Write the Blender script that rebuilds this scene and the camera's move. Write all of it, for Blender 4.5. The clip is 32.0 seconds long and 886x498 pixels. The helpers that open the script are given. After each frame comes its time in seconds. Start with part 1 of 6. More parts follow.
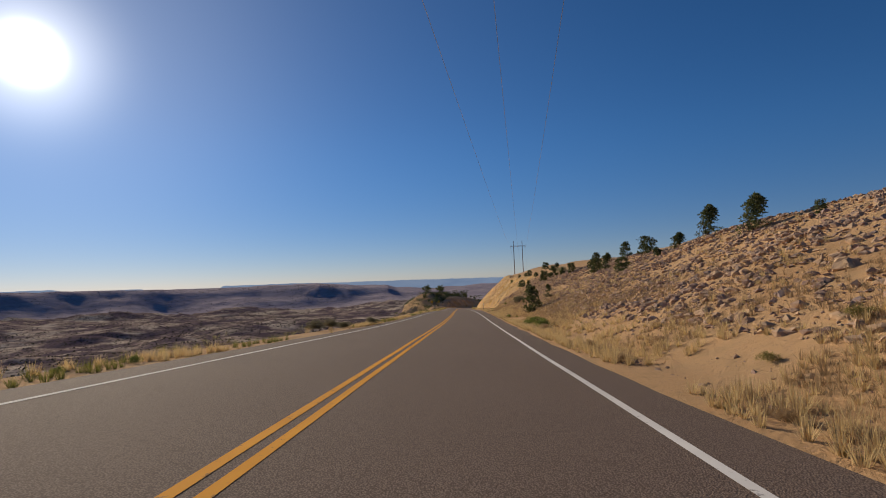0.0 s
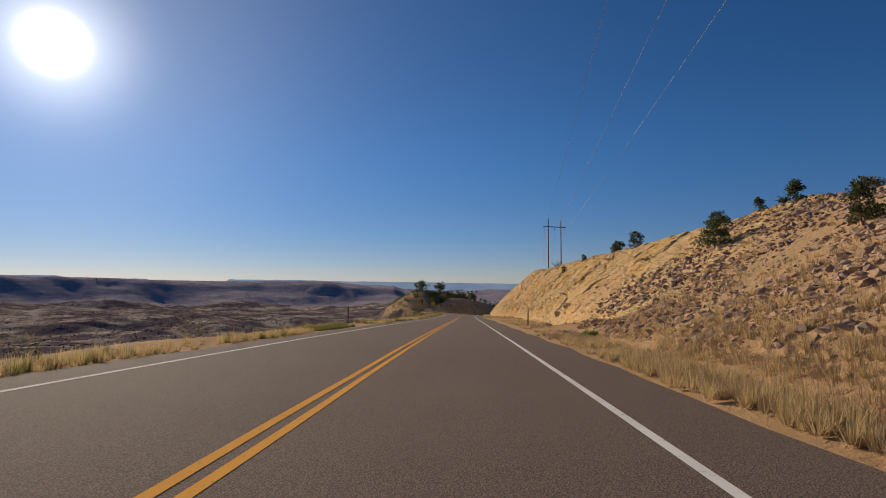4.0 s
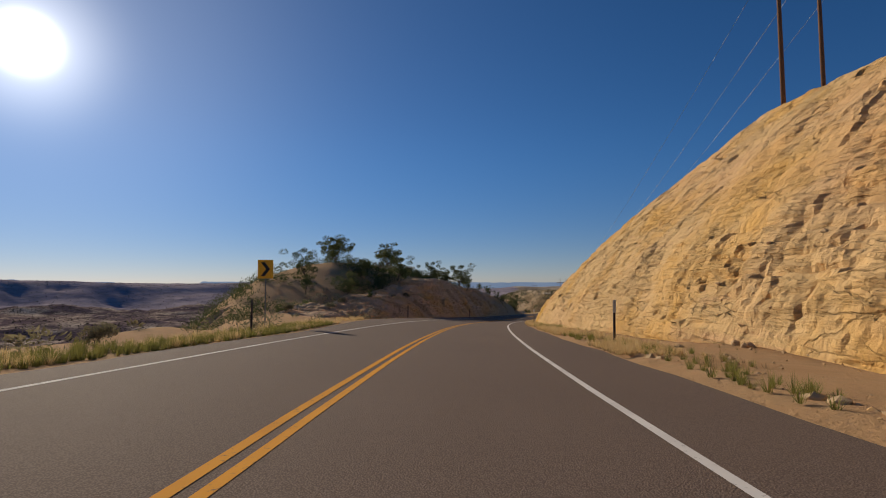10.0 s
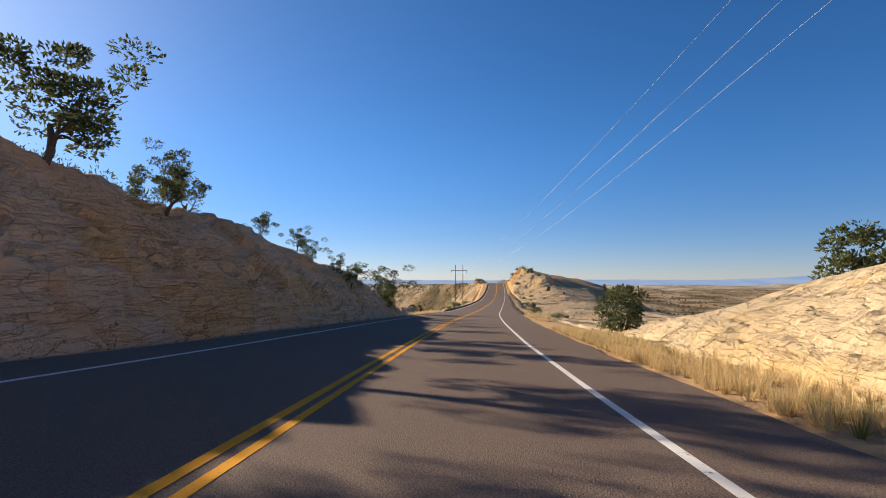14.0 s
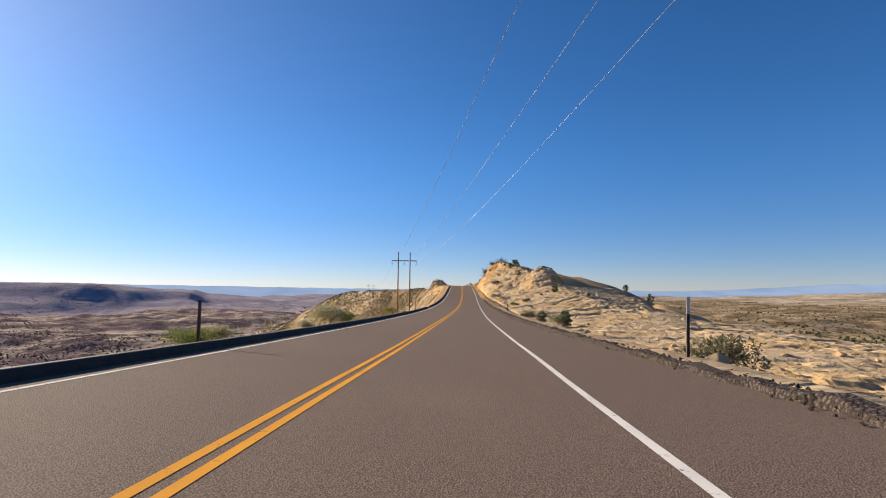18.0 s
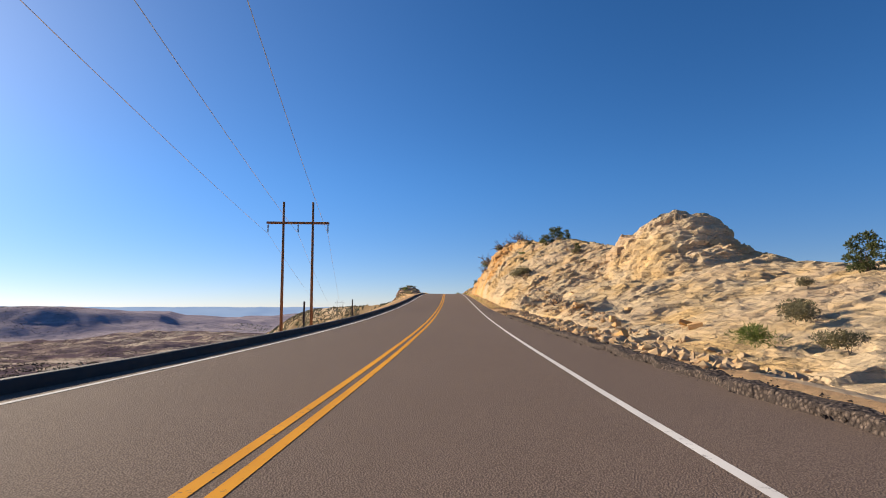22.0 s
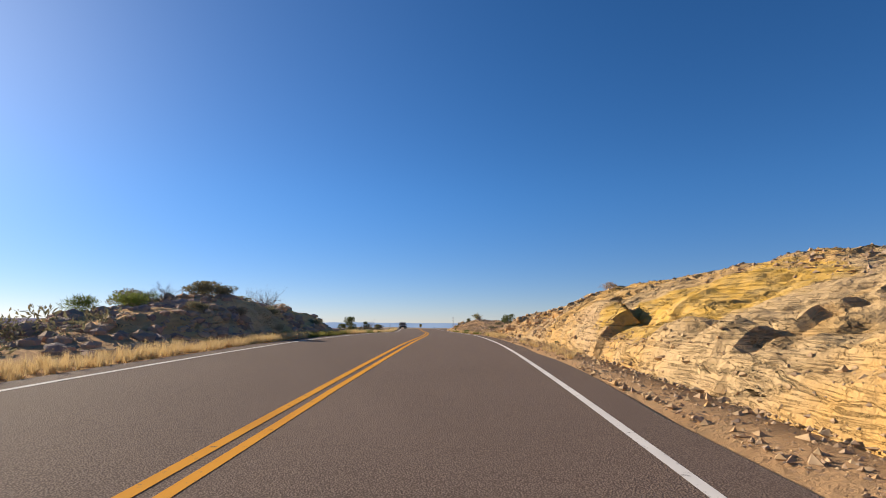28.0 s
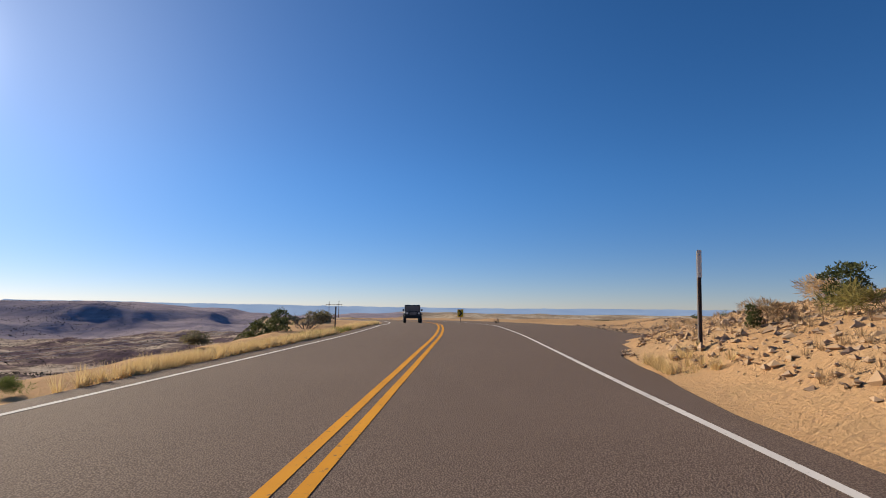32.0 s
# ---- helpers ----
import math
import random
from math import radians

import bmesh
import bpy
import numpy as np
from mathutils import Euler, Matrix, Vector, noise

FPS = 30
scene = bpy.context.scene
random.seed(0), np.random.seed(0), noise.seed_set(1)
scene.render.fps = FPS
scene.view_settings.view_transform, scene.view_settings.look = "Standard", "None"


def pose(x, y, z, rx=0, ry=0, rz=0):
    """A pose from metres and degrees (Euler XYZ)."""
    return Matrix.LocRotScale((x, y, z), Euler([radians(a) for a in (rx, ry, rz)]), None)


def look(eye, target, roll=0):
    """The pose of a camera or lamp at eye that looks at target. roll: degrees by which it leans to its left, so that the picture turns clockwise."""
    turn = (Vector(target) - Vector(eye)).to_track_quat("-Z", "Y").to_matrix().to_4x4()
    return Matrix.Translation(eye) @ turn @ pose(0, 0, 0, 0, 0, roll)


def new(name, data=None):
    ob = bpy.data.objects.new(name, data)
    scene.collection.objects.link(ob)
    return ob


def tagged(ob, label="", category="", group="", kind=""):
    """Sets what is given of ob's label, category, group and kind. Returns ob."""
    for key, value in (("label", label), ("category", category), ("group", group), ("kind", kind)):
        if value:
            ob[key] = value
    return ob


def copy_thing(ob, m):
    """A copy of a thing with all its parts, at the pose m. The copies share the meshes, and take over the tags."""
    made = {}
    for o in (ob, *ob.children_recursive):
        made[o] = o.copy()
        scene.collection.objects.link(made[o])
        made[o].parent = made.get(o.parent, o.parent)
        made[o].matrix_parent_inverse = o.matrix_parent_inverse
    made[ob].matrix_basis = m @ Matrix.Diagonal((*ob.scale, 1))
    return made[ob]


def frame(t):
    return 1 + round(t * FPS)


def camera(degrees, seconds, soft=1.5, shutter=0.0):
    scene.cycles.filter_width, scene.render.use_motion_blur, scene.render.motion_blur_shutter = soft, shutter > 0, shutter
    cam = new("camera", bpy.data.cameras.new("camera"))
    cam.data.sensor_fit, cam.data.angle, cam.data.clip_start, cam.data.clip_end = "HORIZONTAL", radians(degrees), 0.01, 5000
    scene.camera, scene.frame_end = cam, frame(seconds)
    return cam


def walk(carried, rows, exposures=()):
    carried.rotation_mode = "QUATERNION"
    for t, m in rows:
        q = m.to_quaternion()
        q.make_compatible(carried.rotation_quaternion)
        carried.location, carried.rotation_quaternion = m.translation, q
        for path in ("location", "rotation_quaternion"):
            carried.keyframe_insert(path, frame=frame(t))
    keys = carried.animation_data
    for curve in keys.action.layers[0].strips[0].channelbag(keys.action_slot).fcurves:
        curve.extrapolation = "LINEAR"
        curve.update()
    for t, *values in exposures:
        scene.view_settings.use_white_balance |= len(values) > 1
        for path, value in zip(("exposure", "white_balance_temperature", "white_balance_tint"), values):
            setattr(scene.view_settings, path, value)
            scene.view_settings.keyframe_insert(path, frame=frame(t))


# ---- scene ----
cam = camera(79.25, 32.0, soft=1.0)
PATH = [
    (0.0, (0.000, 0.000, 0.045), (0.000, 19.973, 1.092), -2.359),
    (0.5, (0.446, 10.403, -0.563), (0.616, 30.375, 0.468), -1.908),
    (1.0, (0.965, 20.802, -1.168), (1.220, 40.773, -0.108), -1.498),
    (1.5, (1.491, 31.215, -1.763), (1.682, 51.186, -0.692), -1.049),
    (2.0, (1.954, 41.665, -2.345), (1.977, 61.634, -1.226), -0.610),
    (2.5, (2.333, 52.164, -2.899), (2.207, 72.128, -1.718), -0.223),
    (3.0, (2.642, 62.718, -3.427), (2.395, 82.679, -2.203), 0.077),
    (3.5, (2.897, 73.335, -3.944), (2.564, 93.294, -2.711), 0.276),
    (4.0, (3.119, 84.020, -4.469), (2.739, 103.980, -3.260), 0.353),
    (4.5, (3.326, 94.781, -5.019), (2.933, 114.744, -3.864), 0.390),
    (5.0, (3.536, 105.625, -5.607), (3.158, 125.592, -4.520), 0.436),
    (5.5, (3.764, 116.562, -6.234), (3.433, 136.532, -5.197), 0.507),
    (6.0, (4.032, 127.598, -6.876), (3.782, 147.569, -5.826), 0.577),
    (6.5, (4.339, 138.727, -7.517), (4.136, 158.698, -6.463), 0.696),
    (7.0, (4.661, 149.927, -8.170), (4.459, 169.900, -7.144), 0.859),
    (7.5, (4.967, 161.180, -8.843), (4.702, 181.153, -7.844), 0.845),
    (8.0, (5.240, 172.474, -9.518), (4.929, 192.445, -8.492), 0.594),
    (8.5, (5.500, 183.777, -10.174), (5.190, 203.746, -9.106), 0.212),
    (9.0, (5.777, 195.043, -10.803), (5.532, 215.010, -9.694), -0.148),
    (9.5, (6.117, 206.282, -11.398), (6.044, 226.247, -10.213), -0.350),
    (10.0, (6.596, 217.539, -11.961), (6.836, 237.500, -10.742), -0.397),
    (10.5, (7.279, 228.785, -12.517), (7.925, 248.738, -11.303), -0.312),
    (11.0, (8.201, 239.967, -13.075), (9.303, 259.900, -11.875), -0.066),
    (11.5, (9.401, 251.064, -13.665), (11.062, 270.966, -12.577), 0.166),
    (12.0, (10.915, 262.075, -14.318), (13.164, 281.924, -13.340), 0.329),
    (12.5, (12.755, 272.988, -15.015), (15.616, 292.761, -14.090), 0.439),
    (13.0, (14.918, 283.784, -15.713), (18.382, 303.458, -14.750), 0.393),
    (13.5, (17.400, 294.464, -16.381), (21.457, 314.021, -15.363), 0.180),
    (14.0, (20.180, 305.067, -17.002), (24.735, 324.509, -15.871), 0.005),
    (14.5, (23.218, 315.643, -17.558), (28.175, 334.979, -16.306), -0.082),
    (15.0, (26.464, 326.215, -18.070), (31.721, 345.468, -16.775), -0.054),
    (15.5, (29.867, 336.788, -18.574), (35.345, 355.979, -17.282), 0.056),
    (16.0, (33.389, 347.373, -19.088), (39.029, 366.520, -17.814), 0.219),
    (16.5, (37.003, 357.983, -19.612), (42.753, 377.096, -18.342), 0.402),
    (17.0, (40.682, 368.627, -20.129), (46.495, 387.719, -18.817), 0.553),
    (17.5, (44.410, 379.314, -20.600), (50.267, 398.383, -19.167), 0.582),
    (18.0, (48.171, 390.039, -21.019), (54.042, 409.099, -19.523), 0.529),
    (18.5, (51.940, 400.803, -21.403), (57.779, 419.867, -19.836), 0.455),
    (19.0, (55.704, 411.604, -21.742), (61.527, 430.666, -20.087), 0.367),
    (19.5, (59.497, 422.416, -22.039), (65.408, 441.446, -20.326), 0.223),
    (20.0, (63.340, 433.201, -22.299), (69.340, 452.196, -20.516), 0.039),
    (20.5, (67.223, 443.931, -22.519), (73.318, 462.889, -20.666), -0.254),
    (21.0, (71.138, 454.584, -22.698), (77.320, 473.507, -20.774), -0.520),
    (21.5, (75.079, 465.141, -22.825), (81.358, 484.021, -20.793), -0.592),
    (22.0, (79.030, 475.587, -22.892), (85.367, 494.436, -20.760), -0.458),
    (22.5, (82.955, 485.907, -22.888), (89.286, 504.740, -20.597), -0.219),
    (23.0, (86.814, 496.118, -22.786), (93.065, 514.953, -20.301), 0.044),
    (23.5, (90.606, 506.318, -22.573), (96.724, 525.168, -19.883), 0.233),
    (24.0, (94.358, 516.615, -22.257), (100.351, 535.482, -19.408), 0.368),
    (24.5, (98.092, 527.028, -21.852), (104.005, 545.896, -18.852), 0.435),
    (25.0, (101.799, 537.524, -21.362), (107.590, 556.408, -18.224), 0.493),
    (25.5, (105.449, 548.085, -20.813), (111.113, 566.998, -17.619), 0.495),
    (26.0, (109.066, 558.700, -20.264), (114.701, 577.633, -17.130), 0.470),
    (26.5, (112.720, 569.364, -19.761), (118.448, 588.285, -16.730), 0.405),
    (27.0, (116.455, 580.079, -19.310), (122.284, 598.982, -16.366), 0.323),
    (27.5, (120.262, 590.853, -18.908), (126.155, 609.751, -16.061), 0.252),
    (28.0, (124.107, 601.698, -18.569), (129.976, 620.624, -15.855), 0.193),
    (28.5, (127.926, 612.642, -18.323), (133.634, 631.644, -15.803), 0.123),
    (29.0, (131.619, 623.715, -18.217), (136.984, 642.852, -15.976), -0.002),
    (29.5, (135.083, 634.916, -18.258), (139.985, 654.200, -16.223), -0.200),
    (30.0, (138.293, 646.211, -18.381), (142.794, 665.598, -16.418), -0.374),
    (30.5, (141.306, 657.596, -18.530), (145.506, 677.054, -16.588), -0.389),
    (31.0, (144.186, 669.070, -18.679), (148.193, 688.565, -16.713), -0.237),
    (31.5, (146.991, 680.581, -18.793), (150.917, 700.084, -16.738), 0.113),
    (32.0, (149.769, 692.098, -18.847), (153.669, 711.595, -16.687), 0.604),
]

walk(cam, [(t, look(eye, target, roll)) for t, eye, target, roll in PATH], exposures=[(0.0, -0.05), (6.0, -0.12), (10.5, -0.13), (12.0, 0.12), (13.0, 0.46), (14.0, 0.86), (16.0, 0.86), (23.5, 0.86), (26.0, 0.66), (29.0, 0.80), (30.0, 0.70), (31.0, 0.66), (32.0, 0.58)])

# ---- light: low sun ahead on the left, clear desert sky ----
SUN_WAY = Vector((-0.5773, 0.7422, 0.3402)).normalized()
world = bpy.data.worlds.new("sky")
scene.world = world
world.use_nodes = True
wn, wl = world.node_tree.nodes, world.node_tree.links
wn.clear()
sky = wn.new("ShaderNodeTexSky")
sky.sky_type, sky.sun_disc = "NISHITA", False
sky.sun_elevation, sky.sun_rotation = math.asin(SUN_WAY.z), math.atan2(SUN_WAY.x, SUN_WAY.y)
sky.altitude, sky.air_density, sky.dust_density, sky.ozone_density = 1700, 0.85, 0.1, 3.0
# the bright air round the sun
where = wn.new("ShaderNodeTexCoord")
dot = wn.new("ShaderNodeVectorMath")
dot.operation = "DOT_PRODUCT"
dot.inputs[1].default_value = SUN_WAY
wl.new(where.outputs["Generated"], dot.inputs[0])
glow = None
for power, gain in ((3600.0, 10.0), (300.0, 0.8), (22.0, 0.16), (5.0, 0.05)):
    clampd = wn.new("ShaderNodeMath")
    clampd.operation = "MAXIMUM"
    wl.new(dot.outputs["Value"], clampd.inputs[0])
    clampd.inputs[1].default_value = 0.0
    raised = wn.new("ShaderNodeMath")
    raised.operation = "POWER"
    wl.new(clampd.outputs[0], raised.inputs[0])
    raised.inputs[1].default_value = power
    scaled = wn.new("ShaderNodeMath")
    scaled.operation = "MULTIPLY_ADD"
    wl.new(raised.outputs[0], scaled.inputs[0])
    scaled.inputs[1].default_value = gain
    if glow:
        wl.new(glow.outputs[0], scaled.inputs[2])
    else:
        scaled.inputs[2].default_value = 0.0
    glow = scaled
sky_bg, glow_bg, both, wout = wn.new("ShaderNodeBackground"), wn.new("ShaderNodeBackground"), wn.new("ShaderNodeAddShader"), wn.new("ShaderNodeOutputWorld")
rich = wn.new("ShaderNodeHueSaturation")
rich.inputs["Saturation"].default_value = 1.13
tint = wn.new("ShaderNodeMix")
tint.data_type, tint.blend_type = "RGBA", "MULTIPLY"
tint.inputs[0].default_value = 1.0
tint.inputs[7].default_value = (0.88, 1.02, 1.18, 1)
wl.new(sky.outputs[0], tint.inputs[6])
wl.new(tint.outputs[2], rich.inputs["Color"])
# the dry air pales less towards the skyline than the model's
up = wn.new("ShaderNodeSeparateXYZ")
wl.new(where.outputs["Generated"], up.inputs[0])
low = wn.new("ShaderNodeMapRange")
low.interpolation_type = "SMOOTHSTEP"
low.inputs["From Min"].default_value, low.inputs["From Max"].default_value = 0.0, 0.26
wl.new(up.outputs["Z"], low.inputs["Value"])
dry = wn.new("ShaderNodeMix")
dry.data_type, dry.blend_type = "RGBA", "MIX"
dry.inputs[6].default_value, dry.inputs[7].default_value = (0.93, 0.735, 0.745, 1), (1, 1, 1, 1)
wl.new(low.outputs[0], dry.inputs[0])
paled = wn.new("ShaderNodeMix")
paled.data_type, paled.blend_type = "RGBA", "MULTIPLY"
paled.inputs[0].default_value = 1.0
wl.new(rich.outputs[0], paled.inputs[6])
wl.new(dry.outputs[2], paled.inputs[7])
wl.new(paled.outputs[2], sky_bg.inputs[0])
sky_bg.inputs[1].default_value = 0.064
glow_bg.inputs[0].default_value = (1.0, 0.97, 0.92, 1)
wl.new(glow.outputs[0], glow_bg.inputs[1])
wl.new(sky_bg.outputs[0], both.inputs[0])
wl.new(glow_bg.outputs[0], both.inputs[1])
wl.new(both.outputs[0], wout.inputs[0])
sun = bpy.data.lights.new("sun", "SUN")
sun.energy, sun.angle, sun.color = 5.0, radians(0.55), (1.0, 0.86, 0.66)
sun_ob = new("sun", sun)
sun_ob.matrix_world = look(SUN_WAY * 100, (0, 0, 0))

# ---- plan of the road: stations every 20 m along its double yellow line ----
STATION_X = [-3.46, -2.68, -1.91, -1.16, -0.37, 0.38, 1.03, 1.52, 2.02, 2.56, 3.18, 3.72, 4.24, 4.83, 6.08, 8.33, 11.78, 16.46, 21.88, 27.81, 34.05, 40.54, 47.33, 54.13, 60.96, 67.88, 74.82, 81.70, 88.55, 95.32, 102.00, 108.53, 115.04, 121.64, 128.16, 134.29, 139.85, 145.02, 149.72, 154.51, 159.31]
STATION_Y = [-39.90, -19.91, 0.07, 20.06, 40.04, 60.03, 80.02, 100.01, 120.01, 140.00, 159.99, 179.98, 199.98, 219.97, 239.93, 259.81, 279.50, 298.95, 318.19, 337.30, 356.29, 375.21, 394.03, 412.83, 431.63, 450.40, 469.16, 487.94, 506.72, 525.54, 544.39, 563.30, 582.21, 601.09, 619.99, 639.02, 658.23, 677.56, 697.00, 716.41, 735.84]
STATION_Z = [1.18, 0.03, -1.13, -2.31, -3.47, -4.53, -5.52, -6.56, -7.70, -8.86, -10.04, -11.21, -12.31, -13.31, -14.31, -15.41, -16.67, -17.87, -18.90, -19.82, -20.75, -21.66, -22.40, -23.01, -23.50, -23.86, -24.08, -24.12, -23.83, -23.20, -22.31, -21.33, -20.51, -19.86, -19.48, -19.53, -19.77, -20.01, -20.10, -20.10, -20.10]
SLOPE_RIGHT = [-0.037, -0.037, -0.037, -0.027, -0.012, -0.001, 0.005, 0.007, 0.009, 0.012, 0.012, 0.006, -0.002, -0.005, -0.001, 0.004, 0.006, 0.002, -0.000, 0.002, 0.006, 0.009, 0.009, 0.006, 0.000, -0.006, -0.008, -0.003, 0.003, 0.007, 0.008, 0.007, 0.006, 0.003, 0.000, -0.004, -0.005, 0.001, 0.006, 0.006, 0.006]
SLOPE_LEFT = [-0.039, -0.039, -0.039, -0.033, -0.028, -0.025, -0.025, -0.028, -0.030, -0.030, -0.028, -0.032, -0.037, -0.043, -0.047, -0.063, -0.074, -0.069, -0.047, -0.035, -0.026, -0.017, -0.013, -0.011, -0.007, -0.004, -0.004, -0.008, -0.017, -0.025, -0.027, -0.027, -0.028, -0.029, -0.032, -0.030, -0.023, -0.007, 0.012, 0.013, 0.013]

STEP, FIRST = 20.0, -40.0
HALF = 3.83                     # yellow line to white line, right lane
HALF_LEFT = 4.20


def spline(values, s):
    a = np.asarray(values, float)
    q = (np.asarray(s, float) - FIRST) / STEP
    i = np.clip(np.floor(q).astype(int), 1, len(a) - 3)
    u = q - i
    a0, a1, a2, a3 = a[i - 1], a[i], a[i + 1], a[i + 2]
    out = 0.5 * (2 * a1 + (a2 - a0) * u + (2 * a0 - 5 * a1 + 4 * a2 - a3) * u * u + (3 * a1 - a0 - 3 * a2 + a3) * u ** 3)
    return np.where(u < 0, a1 + (a2 - a0) / 2 * u, np.where(u > 1, a2 + (a3 - a1) / 2 * (u - 1), out))


def keyed(s, *pairs):
    """Smooth-stepped values between (s, value) pairs."""
    s = np.asarray(s, float)
    xs, ys = [p[0] for p in pairs], [p[1] for p in pairs]
    return np.interp(s, xs, ys)


END = 735.0                     # past here the road bends left and dips
BEND = 1 / 260.0


def centre(s):
    s = np.asarray(s, float)
    sc = np.minimum(s, END)
    x, y, z = spline(STATION_X, sc), spline(STATION_Y, sc), spline(STATION_Z, sc)
    e = 1.0
    tx, ty = spline(STATION_X, sc + e) - spline(STATION_X, sc - e), spline(STATION_Y, sc + e) - spline(STATION_Y, sc - e)
    h = np.arctan2(tx, ty)
    over = np.maximum(s - END, 0)
    turn = np.minimum(over, 115) * BEND
    far = np.maximum(over - 115, 0)
    x = x + np.where(over > 0, (np.cos(h - turn) - np.cos(h)) / BEND + far * np.sin(h - turn), 0)
    y = y + np.where(over > 0, (np.sin(h) - np.sin(h - turn)) / BEND + far * np.cos(h - turn), 0)
    z = z - np.maximum(over - 18, 0) * 0.02
    return x, y, z, h - turn


def road_rise(s, d):
    """Height of the banked road plane over the yellow line."""
    s, d = np.asarray(s, float), np.asarray(d, float)
    r, l = spline(SLOPE_RIGHT, np.clip(s, -40, 760)), spline(SLOPE_LEFT, np.clip(s, -40, 760))
    fade = np.clip((900 - s) / 100, 0, 1)
    return np.where(d > 0, r * np.minimum(d, 8), l * np.maximum(d, -8)) * fade


def at(s, d, h=0.0):
    """World places of points s metres along the road, d metres right of it, h metres above its banked plane."""
    s, d, h = np.broadcast_arrays(np.asarray(s, float), np.asarray(d, float), np.asarray(h, float))
    x, y, z, a = centre(s)
    return np.stack([x + d * np.cos(a), y - d * np.sin(a), z + road_rise(s, d) + h], -1)


def place(s, d, h=0.0, turn=0.0, size=1.0):
    p = at(s, d, h)
    a = float(centre(s)[3])
    return Matrix.Translation(Vector(p)) @ Euler((0, 0, -a + turn)).to_matrix().to_4x4() @ Matrix.Diagonal((size, size, size, 1))


# ---- noise on arrays ----
def lattice(ix, iy, iz, seed):
    n = (ix * 374761393 + iy * 668265263 + iz * 2147483647 + seed * 1274126177) & 0xFFFFFFFF
    n = ((n ^ (n >> 15)) * 0x2C1B3C6D) & 0xFFFFFFFF
    n = ((n ^ (n >> 12)) * 0x297A2D39) & 0xFFFFFFFF
    return ((n ^ (n >> 16)) & 0xFFFF) / 32767.5 - 1


def value_noise(p, seed=0):
    p = np.asarray(p, float)
    i = np.floor(p).astype(np.int64)
    f = p - i
    f = f * f * (3 - 2 * f)
    out = 0
    for dx in (0, 1):
        for dy in (0, 1):
            for dz in (0, 1):
                w = (f[..., 0] if dx else 1 - f[..., 0]) * (f[..., 1] if dy else 1 - f[..., 1]) * (f[..., 2] if dz else 1 - f[..., 2])
                out = out + w * lattice(i[..., 0] + dx, i[..., 1] + dy, i[..., 2] + dz, seed)
    return out


def fbm(p, octaves=4, seed=0, gain=0.5):
    p, out, amp = np.asarray(p, float), 0, 1.0
    for k in range(octaves):
        out = out + amp * value_noise(p, seed + 17 * k)
        p, amp = p * 2.03 + 3.1, amp * gain
    return out


def smooth(x, a, b):
    u = np.clip((x - a) / (b - a), 0, 1)
    return u * u * (3 - 2 * u)


# ---- shape of the land, over the banked road plane ----
def edge_right(s):
    return keyed(s, (-40, 4.75), (20, 4.75), (60, 5.0), (110, 5.4), (180, 5.9), (235, 5.8), (268, 5.1), (290, 5.2), (325, 5.7), (360, 6.4), (390, 6.8), (410, 6.6), (430, 6.4), (480, 6.2), (520, 5.5), (545, 4.9),
                 (580, 4.6), (640, 4.6), (722, 4.5), (731, 5.5), (738, 9.5), (800, 11.0), (840, 5.5))


def edge_left(s):
    return keyed(s, (-40, 5.4), (60, 5.2), (180, 5.4), (240, 5.5), (262, 7.5), (300, 6.0), (360, 5.4), (395, 4.9), (620, 4.9), (640, 4.9), (860, 5.0))


